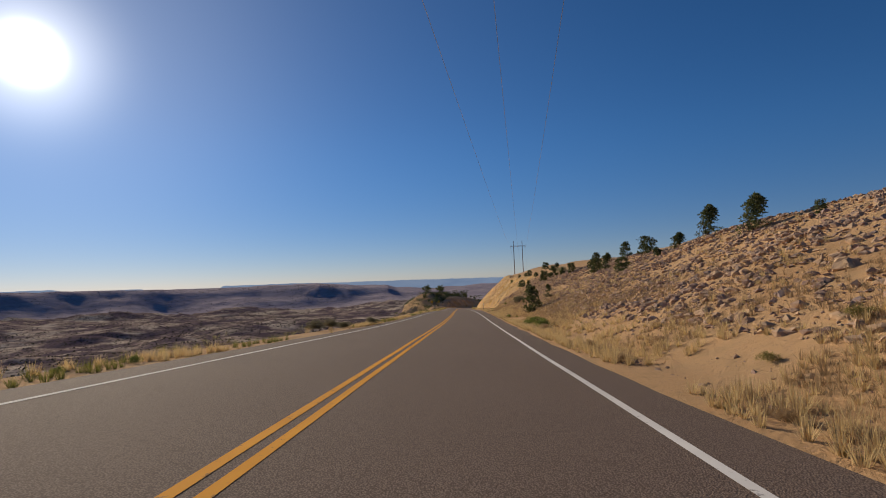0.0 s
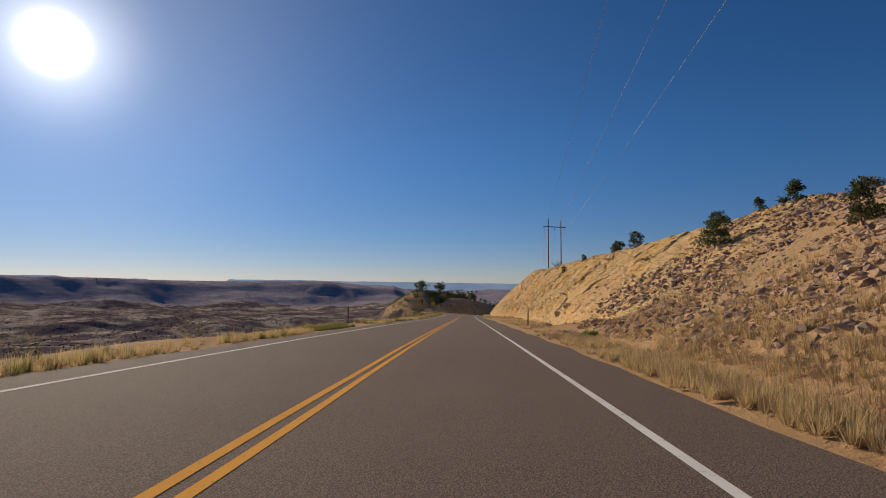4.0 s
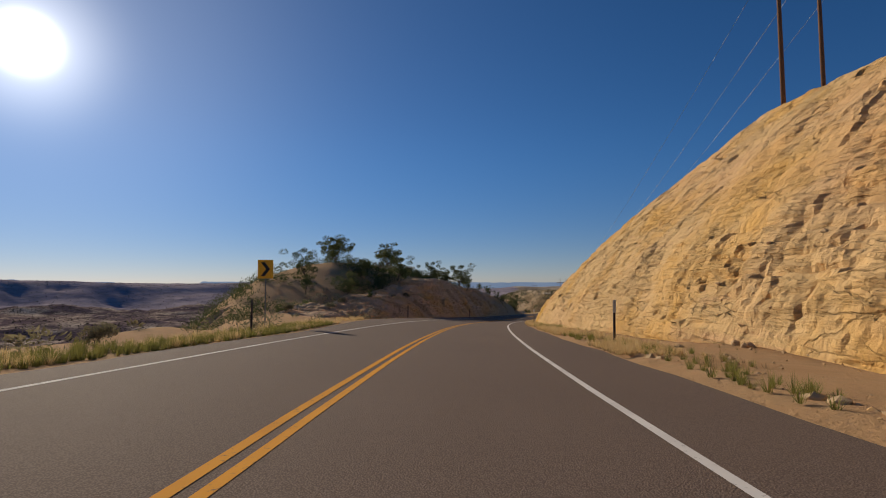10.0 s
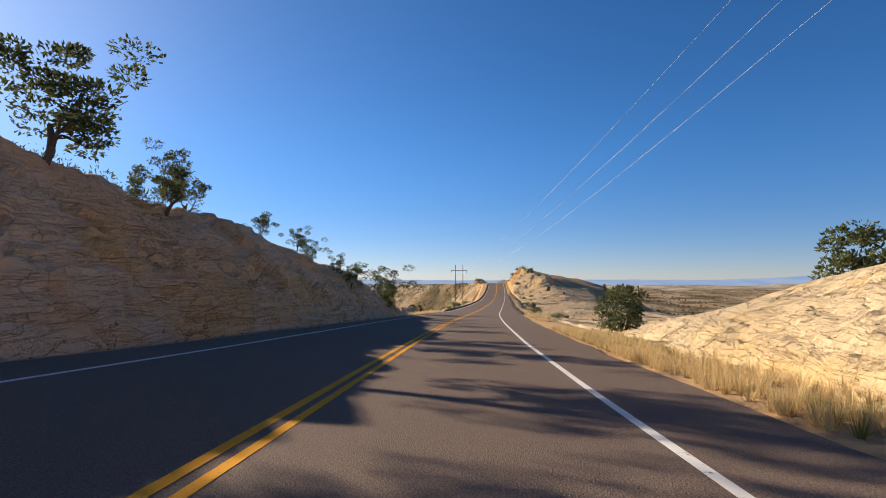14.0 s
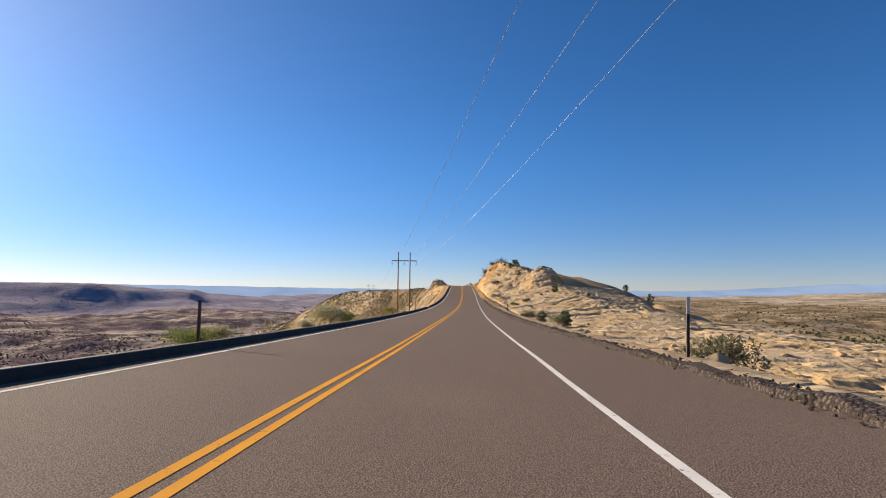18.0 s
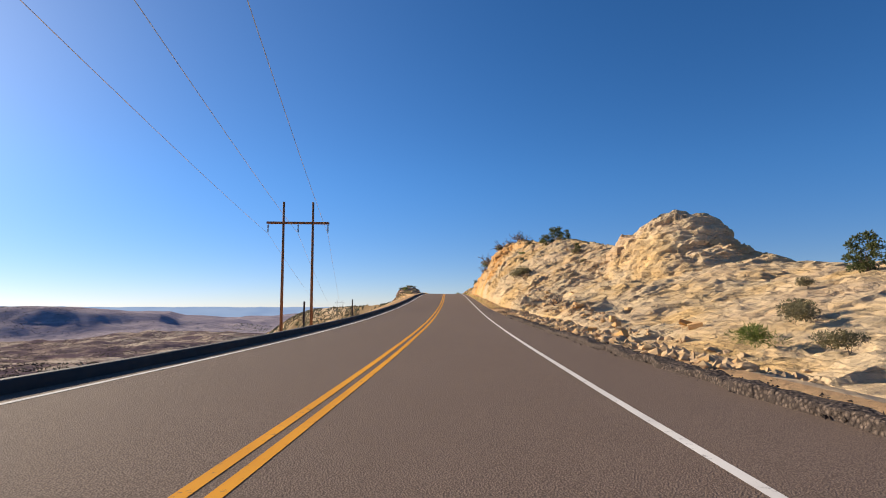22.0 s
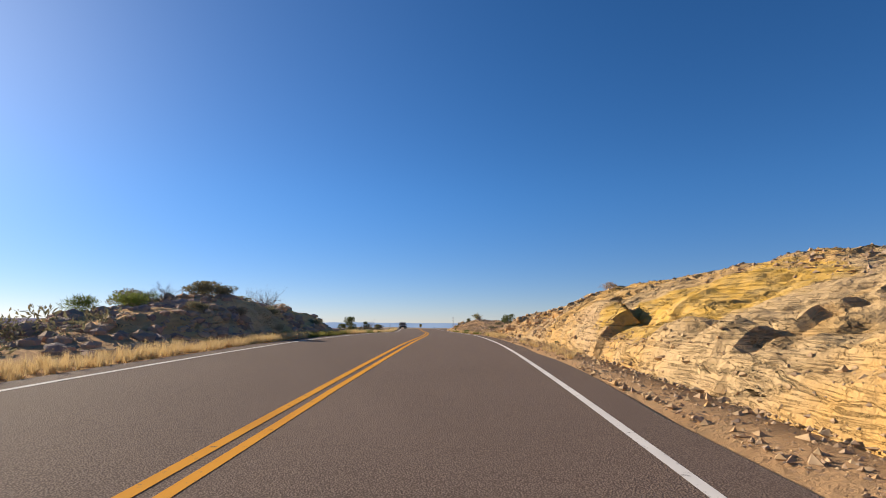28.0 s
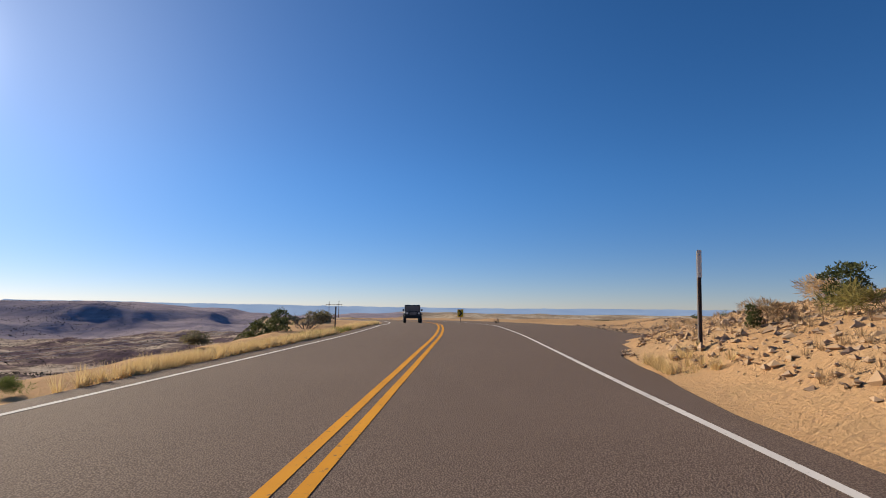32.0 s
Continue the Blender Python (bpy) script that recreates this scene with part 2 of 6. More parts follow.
def right_land(s, d):
    """Ground to the right; the rock faces stand in front of it."""
    e = edge_right(s)
    foot = keyed(s, (-40, 6.0), (90, 6.5), (120, 9.0), (135, 10.0), (200, 13.0), (218, 13.5), (245, 10.0), (262, 7.0), (268, 6.2), (285, 6.1), (300, 7.8), (312, 7.6), (330, 9), (470, 9), (500, 9.5), (540, 7.0), (600, 6.2), (650, 6.0), (690, 5.2), (727, 5.6), (734, 6.8), (741, 11), (760, 14))
    crest_d = keyed(s, (-40, 19), (100, 19), (140, 20), (262, 21), (300, 20), (330, 17), (400, 24), (480, 25), (533, 22), (560, 17), (590, 12.5), (620, 13), (650, 11), (690, 14), (720, 10), (760, 24))
    crest_h = keyed(s, (-40, 5.6), (25, 5.3), (60, 5.8), (100, 6.4), (140, 7.8), (165, 9.1), (196, 10.6), (215, 10.8), (235, 11.6), (255, 13.8), (268, 13.6), (285, 11.8), (300, 8.8), (312, 6.6), (322, 3.8), (335, 0.9), (350, -0.6), (400, -1.3), (460, -0.8),
                    (488, 0.8), (500, 2.0), (512, 2.5), (520, 2.9), (533, 5.0), (545, 6.3), (563, 8.3), (578, 9.5), (590, 9.6), (597, 7.4), (606, 4.8), (613, 2.8), (625, 2.3), (645, 2.8), (660, 2.1), (672, 0.9), (690, 0.3), (708, 1.3), (722, 2.0), (733, 1.9), (742, 0.3), (800, 0.0))
    low = keyed(s, (-40, 0), (330, 0), (360, -0.5), (400, -1.2), (480, -1.0), (520, -0.2), (545, 0), (800, 0))
    u = np.clip((d - foot) / np.maximum(crest_d - foot, 1), 0, 1)
    shape = keyed(s, (-40, 0.95), (100, 0.9), (140, 0.6), (262, 0.75), (300, 0.85), (500, 1.0), (560, 0.6), (600, 0.6), (700, 0.6))
    h = low * smooth(d, e + 1.2, e + 4.5) + (crest_h - low) * u ** shape
    peak = np.hypot((s - 532.5) / 7.6, (d - 20.2) / 5.8)
    h = h + 4.0 * np.clip(1 - peak, 0, 1) ** 0.9
    h = h - 3.0 * smooth(d, 35.5, 40.5) * smooth(s, 490, 503) * (1 - smooth(s, 535, 560))
    back = np.maximum(d - crest_d, 0)
    tilt = keyed(s, (-40, 0.10), (150, 0.16), (262, 0.30), (300, 0.1), (330, -0.05), (400, -0.05), (460, -0.09), (499, -0.17), (506, -0.07), (526, -0.08), (535, -0.42), (548, -0.40), (560, -0.25), (600, -0.22), (660, -0.15), (760, -0.05))
    drop = keyed(s, (-40, 0), (280, 0), (340, -38), (760, -42), (900, -42))
    h = h + tilt * np.minimum(back, 22) + drop * smooth(back, 16, 120)
    return h


def left_land(s, d):
    b = -d
    e = edge_left(s)
    shelf = keyed(s, (-40, 7.4), (60, 7.6), (100, 8.6), (180, 8.8), (225, 10.5), (240, 11.5), (252, 14), (265, 20), (282, 29), (350, 30), (372, 14), (392, 8.5), (405, 7.0), (422, 8.8), (445, 8.8), (460, 7.0), (500, 6.6), (530, 7.2), (560, 7.4), (610, 7.4), (632, 12), (645, 13.5), (663, 14), (668, 8.0), (674, 6.6), (681, 6.6), (690, 10.5), (705, 9.0), (725, 7.5), (745, 10), (790, 14))
    h = -0.05 - 0.25 * smooth(b, e, e + 1.5) * np.where((s > 395) & (s < 615), 1.0, 0.35)
    # knoll with the cut along the road
    foot = keyed(s, (255, 12), (268, 10), (285, 8.0), (303, 6.7), (330, 7.3), (355, 6.8), (385, 9))
    rim = keyed(s, (258, 0), (270, 1.1), (282, 2.4), (290, 3.3), (296, 4.4), (304, 5.8), (315, 6.2), (328, 6.1), (340, 5.5), (358, 4.2), (372, 2.4), (384, 0.2), (392, 0))
    top = keyed(s, (250, 0), (262, 1.6), (280, 5.0), (295, 8.4), (325, 9.2), (350, 6.2), (375, 2.6), (398, 0))
    u = np.clip((b - foot) / 5.5, 0, 1)
    h = h + rim * u ** 0.7 + (top - rim) * smooth(b, foot + 6, 26) - top * 1.2 * smooth(b, 40, 78)
    # rocky mound near the end
    mound = keyed(s, (634, 0), (641, 1.2), (648, 1.7), (656, 1.6), (662, 1.3), (667, 0.5), (671, 0))
    h = h + mound * smooth(b, 6.2, 9.2) * (1 - smooth(b, 11.0, 16.0))
    bench = keyed(s, (380, 0), (430, -3.0), (480, -2.4), (540, -1.2), (620, -0.8), (660, 0))
    h = h + bench * smooth(b, shelf - 1, shelf + 6)
    fall = np.maximum(b - shelf, 0)
    sheer = keyed(s, (380, 0.55), (430, 1.25), (900, 1.25), (980, 0.8))
    h = h - sheer * np.minimum(fall, 50) - 30 * smooth(fall, 3, 60) - 44 * smooth(fall, 40, 420)
    return h


# rock faces: stretch of road, foot line, back line, side
CUT = (104, 330, ((104, 9), (135, 9.6), (200, 12.6), (218, 13.2), (245, 9.6), (262, 6.6), (268, 5.9), (285, 5.8), (300, 7.4), (330, 8)), ((104, 20), (140, 23), (262, 26), (300, 24), (330, 20)), 1)
KNOLL = (258, 392, ((255, 11.6), (268, 9.6), (285, 7.6), (303, 6.3), (330, 6.9), (355, 6.4), (392, 8.6)), ((255, 18), (392, 15)), -1)
KNOB = (468, 622, ((468, 10), (500, 9.2), (540, 6.8), (600, 6.0), (622, 6.2)), ((468, 34), (500, 46), (522, 48), (545, 38), (560, 24), (590, 18), (622, 17)), 1)
LEDGE = (618, 692, ((618, 6.0), (650, 5.8), (692, 5.0)), ((618, 15), (692, 13)), 1)
MOUND = (634, 672, ((634, 6.5), (672, 6.5)), ((634, 15.5), (672, 15.5)), -1)
BENCH = (322, 482, ((322, 8.6), (345, 8.6), (400, 8.9), (482, 9.8)), ((322, 26), (350, 36), (400, 44), (482, 44)), 1)
SUNK = (CUT, KNOLL, KNOB, LEDGE, MOUND, BENCH)


# rim of the dark mesa across the valley, as bearing (degrees from north) and distance from the start of the walk
def mesa_part(x, y):
    bx, by = x - 5, y - 120
    return smooth(np.hypot(bx, by), 1950, 2250) * (np.degrees(np.arctan2(bx, by)) < 25)


def far_land(x, y):
    """Height of the land far off, in world metres."""
    bx, by = x - 5, y - 120
    r = np.hypot(bx, by)
    bearing = np.degrees(np.arctan2(bx, by))
    wob = 3.0 * fbm(np.stack([x / 420, y / 420, x * 0], -1), 3, 5)
    rim_r = keyed(bearing, (-180, 2700), (-70, 2250), (-45, 2400), (-30, 2600), (-14, 2680), (-6, 2900), (-1, 3250), (4, 3900), (10, 4300), (30, 4350), (60, 4200), (120, 3800), (180, 2700)) + 45 * wob + 40 * fbm(np.stack([x / 170, y / 170, x * 0 + 7], -1), 3, 33)
    top = keyed(bearing, (-180, 20), (-70, 34), (-45, 14), (-40, 5), (-37, 0), (-32.5, -7), (-26.5, -17), (-21, -17), (-18, -12), (-13.5, -14), (-12.3, -21), (-10, -34), (-7.8, -42), (-6.4, -46), (-5.3, -66), (-2, -84), (3, -70), (9, -50), (20, -60), (40, -66), (45, -52), (53, -26), (60, -14), (80, 6), (120, 16), (180, 20))
    floor = np.where(bearing < 12, -104, -84) + 13 * fbm(np.stack([x / 260, y / 260, x * 0 + 4], -1), 3, 9) + 7 * np.abs(fbm(np.stack([x / 75, y / 75, x * 0 + 4], -1), 3, 19)) + 6 * smooth(r, 1500, 2600)
    rise = smooth(r, rim_r - np.where(bearing < 12, 650, 760), rim_r)
    top = top + 7 * fbm(np.stack([x / 150, y / 150, x * 0 + 9], -1), 2, 44) * rise
    step = np.where(bearing < 12, 0.8 * rise + 0.2 * smooth(rise, 0.62, 0.95), 0.35 * smooth(rise, 0.0, 0.55) + 0.65 * smooth(rise, 0.62, 0.96))
    gully = np.where(bearing < 12, 16, 26) * fbm(np.stack([x / 120, y / 120, x * 0 + 2], -1), 3, 21) * rise * (1 - rise) * 2.2
    return floor + (top - floor) * step + gully


def land(s, d):
    """World places of the ground sheet."""
    s, d = np.broadcast_arrays(np.asarray(s, float), np.asarray(d, float))
    x, y, z, a = centre(s)
    mean = math.radians(8.5)
    w = smooth(np.abs(d), 60, 420)
    a = a * (1 - w) + mean * w
    px, py = x + d * np.cos(a), y - d * np.sin(a)
    h = np.where(d > 0, right_land(s, d), left_land(s, d))
    h = np.where((d < edge_right(s) + 0.05) & (d > -edge_left(s) - 0.05), -0.16, h)
    rough = smooth(np.abs(d), 7, 14)
    q = np.stack([px / 6, py / 6, px * 0], -1)
    h = h + rough * (0.35 * fbm(q, 4, 3) + smooth(np.abs(d), 20, 60) * 2.2 * fbm(q / 6, 4, 8))
    sunk = 0.0
    for s0, s1, inner, outer, sign in SUNK:
        along = smooth(s, s0 + 4, s0 + 9) * (1 - smooth(s, s1 - 9, s1 - 4))
        i, o = keyed(s, *inner), keyed(s, *outer)
        sunk = sunk + along * smooth(d * sign, i - 0.1, i + 1.3) * (1 - smooth(d * sign, o - 3.5, o - 0.8))
    near = z + road_rise(s, d) + h - 2.8 * sunk
    over = np.maximum(np.abs(d), np.maximum(s - 830, -60 - s) * 1.0)
    f = smooth(over, 120, 620)
    return np.stack([px, py, near * (1 - f) + far_land(px, py) * f], -1)


# ---- materials ----
class Mat:
    """A short hand for node materials."""

    def __init__(self, name, rough=0.9, metal=0.0, spec=0.3):
        self.m = bpy.data.materials.new(name)
        self.m.use_nodes = True
        self.t = self.m.node_tree
        self.b = self.t.nodes["Principled BSDF"]
        self.b.inputs["Roughness"].default_value = rough
        self.b.inputs["Metallic"].default_value = metal
        self.b.inputs["Specular IOR Level"].default_value = spec
        self.pos = self.t.nodes.new("ShaderNodeTexCoord").outputs["Object"]
        self.geo = self.t.nodes.new("ShaderNodeNewGeometry")
        self.last = None

    def link(self, a, b):
        self.t.links.new(a, b)

    def mapped(self, scale=(1, 1, 1), turn=(0, 0, 0), world=True):
        n = self.t.nodes.new("ShaderNodeMapping")
        n.inputs["Scale"].default_value, n.inputs["Rotation"].default_value = scale, turn
        self.link(self.geo.outputs["Position"] if world else self.pos, n.inputs["Vector"])
        return n.outputs[0]

    def noise(self, scale, detail=4, vec=None, rough=0.55, distort=0.0):
        n = self.t.nodes.new("ShaderNodeTexNoise")
        n.inputs["Scale"].default_value, n.inputs["Detail"].default_value = scale, detail
        n.inputs["Roughness"].default_value, n.inputs["Distortion"].default_value = rough, distort
        self.link(vec if vec is not None else self.geo.outputs["Position"], n.inputs["Vector"])
        return n.outputs["Fac"]

    def cells(self, scale, vec=None, feature="F1", out="Distance"):
        n = self.t.nodes.new("ShaderNodeTexVoronoi")
        n.feature = feature
        n.inputs["Scale"].default_value = scale
        self.link(vec if vec is not None else self.geo.outputs["Position"], n.inputs["Vector"])
        return n.outputs[out]

    def ramp(self, fac, *stops):
        n = self.t.nodes.new("ShaderNodeValToRGB")
        el = n.color_ramp.elements
        while len(el) < len(stops):
            el.new(0.5)
        for e, (p, c) in zip(el, stops):
            e.position = p
            e.color = (*c, 1) if len(c) == 3 else c
        self.link(fac, n.inputs[0])
        return n.outputs[0]

    def mix(self, fac, a, b, kind="MIX"):
        n = self.t.nodes.new("ShaderNodeMix")
        n.data_type, n.blend_type = "RGBA", kind
        for v, sock in ((fac, n.inputs[0]), (a, n.inputs[6]), (b, n.inputs[7])):
            if isinstance(v, (int, float)):
                sock.default_value = v
            elif isinstance(v, tuple):
                sock.default_value = (*v, 1)
            else:
                self.link(v, sock)
        return n.outputs[2]

    def band(self, fac, lo, hi):
        n = self.t.nodes.new("ShaderNodeMapRange")
        n.inputs[1].default_value, n.inputs[2].default_value = lo, hi
        self.link(fac, n.inputs[0])
        return n.outputs[0]

    def math(self, op, a, b):
        n = self.t.nodes.new("ShaderNodeMath")
        n.operation = op
        for v, sock in ((a, n.inputs[0]), (b, n.inputs[1])):
            if isinstance(v, (int, float)):
                sock.default_value = v
            else:
                self.link(v, sock)
        return n.outputs[0]

    def bump(self, height, distance, strength=1.0):
        n = self.t.nodes.new("ShaderNodeBump")
        n.inputs["Strength"].default_value, n.inputs["Distance"].default_value = strength, distance
        self.link(height, n.inputs["Height"])
        if self.last is not None:
            self.link(self.last, n.inputs["Normal"])
        self.last = n.outputs[0]
        self.link(self.last, self.b.inputs["Normal"])

    def rand(self):
        return self.t.nodes.new("ShaderNodeObjectInfo").outputs["Random"]

    def island(self):
        return self.geo.outputs["Random Per Island"]

    def colour(self, c):
        if isinstance(c, tuple):
            self.b.inputs["Base Color"].default_value = (*c, 1)
        else:
            self.link(c, self.b.inputs["Base Color"])
        return self

    def rough(self, v):
        self.link(v, self.b.inputs["Roughness"])
        return self


def make_asphalt():
    m = Mat("asphalt", 0.92, spec=0.09)
    wide = m.ramp(m.noise(0.22, 4), (0.3, (0.150, 0.102, 0.078)), (0.7, (0.194, 0.135, 0.105)))
    lanes = m.noise(0.9, 3, m.mapped((1, 0.05, 1), (0, 0, radians(-8))))
    c = m.mix(m.band(lanes, 0.35, 0.75), wide, (0.160, 0.109, 0.083))
    chips = m.cells(60)
    c = m.mix(m.band(chips, 0.25, 0.6), m.mix(0.6, c, (0.27, 0.20, 0.155)), m.mix(0.45, c, (0.070, 0.052, 0.043)))
    patch = m.band(m.noise(0.06, 2), 0.56, 0.62)
    m.colour(m.mix(patch, c, m.mix(0.35, c, (0.155, 0.11, 0.085))))
    m.bump(chips, 0.010, 0.6)
    m.bump(m.noise(30, 3), 0.004, 0.5)
    return m.m


def make_paint(name, col, dark):
    m = Mat(name, 0.9, spec=0.08)
    worn = m.band(m.noise(9, 5, rough=0.7), 0.60, 0.72)
    fade = m.mix(m.band(m.noise(0.8, 3), 0.3, 0.7), col, dark)
    m.colour(m.mix(worn, fade, (0.10, 0.085, 0.075)))
    m.bump(m.cells(75), 0.002, 0.3)
    return m.m


def make_sandstone(name, pale, warm, pink, streak=0.35, stains_at=(), joints=1.0, beds=1.0):
    m = Mat(name, 0.96, spec=0.06)
    strata = m.mapped((0.10, 0.10, 1.0), (radians(7), radians(-5), 0))
    bed = m.noise(1.3, 6, strata, 0.6, 0.6)
    c = m.ramp(bed, (0.30, tuple(v * 0.86 for v in pale)), (0.45, pale), (0.58, tuple(v * 0.94 for v in pale)), (0.74, pink))
    c = m.mix(m.band(m.noise(0.16, 5, None, 0.6), 0.46, 0.60), c, m.mix(0.75, c, warm))
    c = m.mix(m.band(m.noise(0.09, 4), 0.47, 0.66), c, m.mix(0.6, c, pink))
    stains = m.noise(1.0, 5, m.mapped((0.8, 0.8, 0.12)), 0.65)
    c = m.mix(m.band(stains, 0.60, 0.80), c, m.mix(streak * 0.6, c, (0.26, 0.16, 0.085)))
    for spot, squash, reach, first, other in stains_at:
        # a mineral stain running down the face
        away = m.t.nodes.new("ShaderNodeVectorMath")
        away.operation = "SUBTRACT"
        m.link(m.geo.outputs["Position"], away.inputs[0])
        away.inputs[1].default_value = spot
        tall = m.t.nodes.new("ShaderNodeVectorMath")
        tall.operation = "MULTIPLY"
        m.link(away.outputs[0], tall.inputs[0])
        tall.inputs[1].default_value = squash
        far_off = m.t.nodes.new("ShaderNodeVectorMath")
        far_off.operation = "LENGTH"
        m.link(tall.outputs[0], far_off.inputs[0])
        ragged = m.math("ADD", far_off.outputs["Value"], m.math("MULTIPLY", m.noise(0.9, 5, None, 0.6), 0.9))
        c = m.mix(m.band(ragged, reach + 0.12, reach), c, m.mix(m.band(m.noise(2.5, 4), 0.35, 0.7), first, other))
    fleck = m.band(m.noise(9, 5), 0.35, 0.75)
    m.colour(m.mix(fleck, m.mix(0.14, c, (0.25, 0.17, 0.10)), c))
    thin = m.noise(1.9, 7, m.mapped((0.13, 0.13, 2.2), (radians(10), radians(-7), 0)), 0.60, 0.8)
    broken = m.band(m.noise(0.33, 4, None, 0.6), 0.52 - 0.2 * streak, 0.64 - 0.2 * streak)
    # open joints: irregular flat cells over a bent bedding plane
    bent = m.t.nodes.new("ShaderNodeMix")
    bent.data_type, bent.blend_type = "RGBA", "LINEAR_LIGHT"
    bent.inputs[0].default_value = 0.22
    wave = m.t.nodes.new("ShaderNodeTexNoise")
    wave.inputs["Scale"].default_value, wave.inputs["Detail"].default_value = 1.1, 4
    strata2 = m.mapped((0.26, 0.26, 1.35), (radians(8), radians(-6), 0))
    m.link(strata2, bent.inputs[6])
    m.link(m.geo.outputs["Position"], wave.inputs["Vector"])
    m.link(wave.outputs["Color"], bent.inputs[7])
    for size, gap, deep in ((0.85, 0.030, 0.30), (2.4, 0.045, 0.12)):
        crack = m.band(m.cells(size, bent.outputs[2], "DISTANCE_TO_EDGE"), 0.0, gap)
        open_ = m.math("MAXIMUM", crack, m.band(m.noise(0.4 * size, 3), 0.60, 0.48))
        m.bump(open_, deep * joints, 0.9)
    m.bump(m.math("MULTIPLY", m.band(thin, 0.46, 0.49), broken), 0.12 * beds, 0.8)
    m.bump(m.math("MULTIPLY", m.band(thin, 0.57, 0.60), broken), 0.12 * beds, 0.8)
    m.bump(thin, 0.10 * beds, 0.45)
    m.bump(m.noise(1.6, 7, None, 0.68), 0.30, 0.7)
    m.bump(m.noise(14, 5, None, 0.65), 0.03, 0.6)
    return m.m


def make_soil():
    m = Mat("sandy_soil", 1.0, spec=0.03)
    c = m.ramp(m.noise(0.25, 5), (0.3, (0.43, 0.255, 0.125)), (0.5, (0.50, 0.310, 0.160)), (0.7, (0.44, 0.285, 0.155)))
    grit = m.cells(9)
    c = m.mix(m.band(grit, 0.10, 0.34), m.mix(0.45, c, (0.33, 0.215, 0.15)), c)
    c = m.mix(m.band(m.noise(1.7, 5), 0.50, 0.66), c, m.mix(0.5, c, (0.40, 0.265, 0.14)))
    m.colour(c)
    m.bump(grit, 0.02, 0.5)
    m.bump(m.noise(14, 5, None, 0.7), 0.03, 0.6)
    m.bump(m.noise(3.5, 7, None, 0.7), 0.09, 0.7)
    return m.m


def make_slickrock():
    m = Mat("slickrock_bench", 1.0, spec=0.04)
    c = m.ramp(m.noise(0.12, 5), (0.3, (0.40, 0.285, 0.175)), (0.55, (0.47, 0.35, 0.225)), (0.75, (0.36, 0.25, 0.155)))
    c = m.mix(m.band(m.noise(0.35, 6, None, 0.65), 0.54, 0.66), c, m.mix(0.6, c, (0.26, 0.165, 0.09)))
    c = m.mix(m.band(m.noise(0.6, 4), 0.60, 0.68), c, (0.13, 0.125, 0.07))
    m.colour(c)
    m.bump(m.noise(0.5, 7, m.mapped((0.5, 0.5, 3), (0.1, 0.1, 0)), 0.65), 0.5, 0.7)
    m.bump(m.band(m.cells(0.3, None, "DISTANCE_TO_EDGE"), 0.0, 0.06), 0.25, 0.5)
    m.bump(m.noise(5, 5), 0.06, 0.6)
    return m.m


def make_valley():
    """Shaded purple-brown canyon floor with pale wash and ledge patches and dark brush."""
    m = Mat("valley_ground", 1.0, spec=0.0)
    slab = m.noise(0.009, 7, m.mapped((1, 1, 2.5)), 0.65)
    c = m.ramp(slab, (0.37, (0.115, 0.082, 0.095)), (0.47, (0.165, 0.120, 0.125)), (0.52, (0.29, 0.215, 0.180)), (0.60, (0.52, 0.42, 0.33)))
    shelf = m.noise(0.035, 6, m.mapped((1.0, 0.45, 2)), 0.7)
    c = m.mix(m.math("MULTIPLY", m.band(shelf, 0.54, 0.60), m.band(m.noise(0.004, 3), 0.42, 0.55)), c, (0.44, 0.345, 0.265))
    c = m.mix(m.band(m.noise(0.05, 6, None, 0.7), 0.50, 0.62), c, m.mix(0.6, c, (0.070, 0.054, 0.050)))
    bush = m.cells(0.16)
    c = m.mix(m.math("MULTIPLY", m.band(bush, 0.40, 0.28), m.band(m.noise(0.012, 4), 0.38, 0.52)), c, (0.050, 0.048, 0.032))
    m.colour(c)
    m.bump(slab, 8, 0.6)
    m.bump(m.noise(0.06, 7, None, 0.65), 2, 0.6)
    return m.m


def make_plain():
    """Tan and olive slickrock plain."""
    m = Mat("slickrock_plain", 1.0, spec=0.0)
    slab = m.noise(0.012, 7, m.mapped((1, 1, 2.5)), 0.65)
    c = m.ramp(slab, (0.38, (0.15, 0.105, 0.065)), (0.48, (0.26, 0.18, 0.105)), (0.56, (0.40, 0.29, 0.18)), (0.68, (0.47, 0.37, 0.26)))
    bush = m.cells(0.14)
    c = m.mix(m.math("MULTIPLY", m.band(bush, 0.46, 0.30), m.band(m.noise(0.02, 4), 0.38, 0.5)), c, (0.085, 0.080, 0.042))
    m.colour(c)
    m.bump(slab, 8, 0.7)
    m.bump(m.noise(0.06, 7, None, 0.65), 2.5, 0.7)
    return m.m


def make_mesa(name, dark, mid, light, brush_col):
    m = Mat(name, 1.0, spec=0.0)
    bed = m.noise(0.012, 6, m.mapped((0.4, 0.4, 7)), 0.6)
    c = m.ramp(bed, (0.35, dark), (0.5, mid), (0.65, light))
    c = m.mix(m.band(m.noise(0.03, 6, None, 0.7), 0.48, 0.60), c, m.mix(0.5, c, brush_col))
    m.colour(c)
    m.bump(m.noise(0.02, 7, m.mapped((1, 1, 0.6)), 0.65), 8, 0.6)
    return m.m


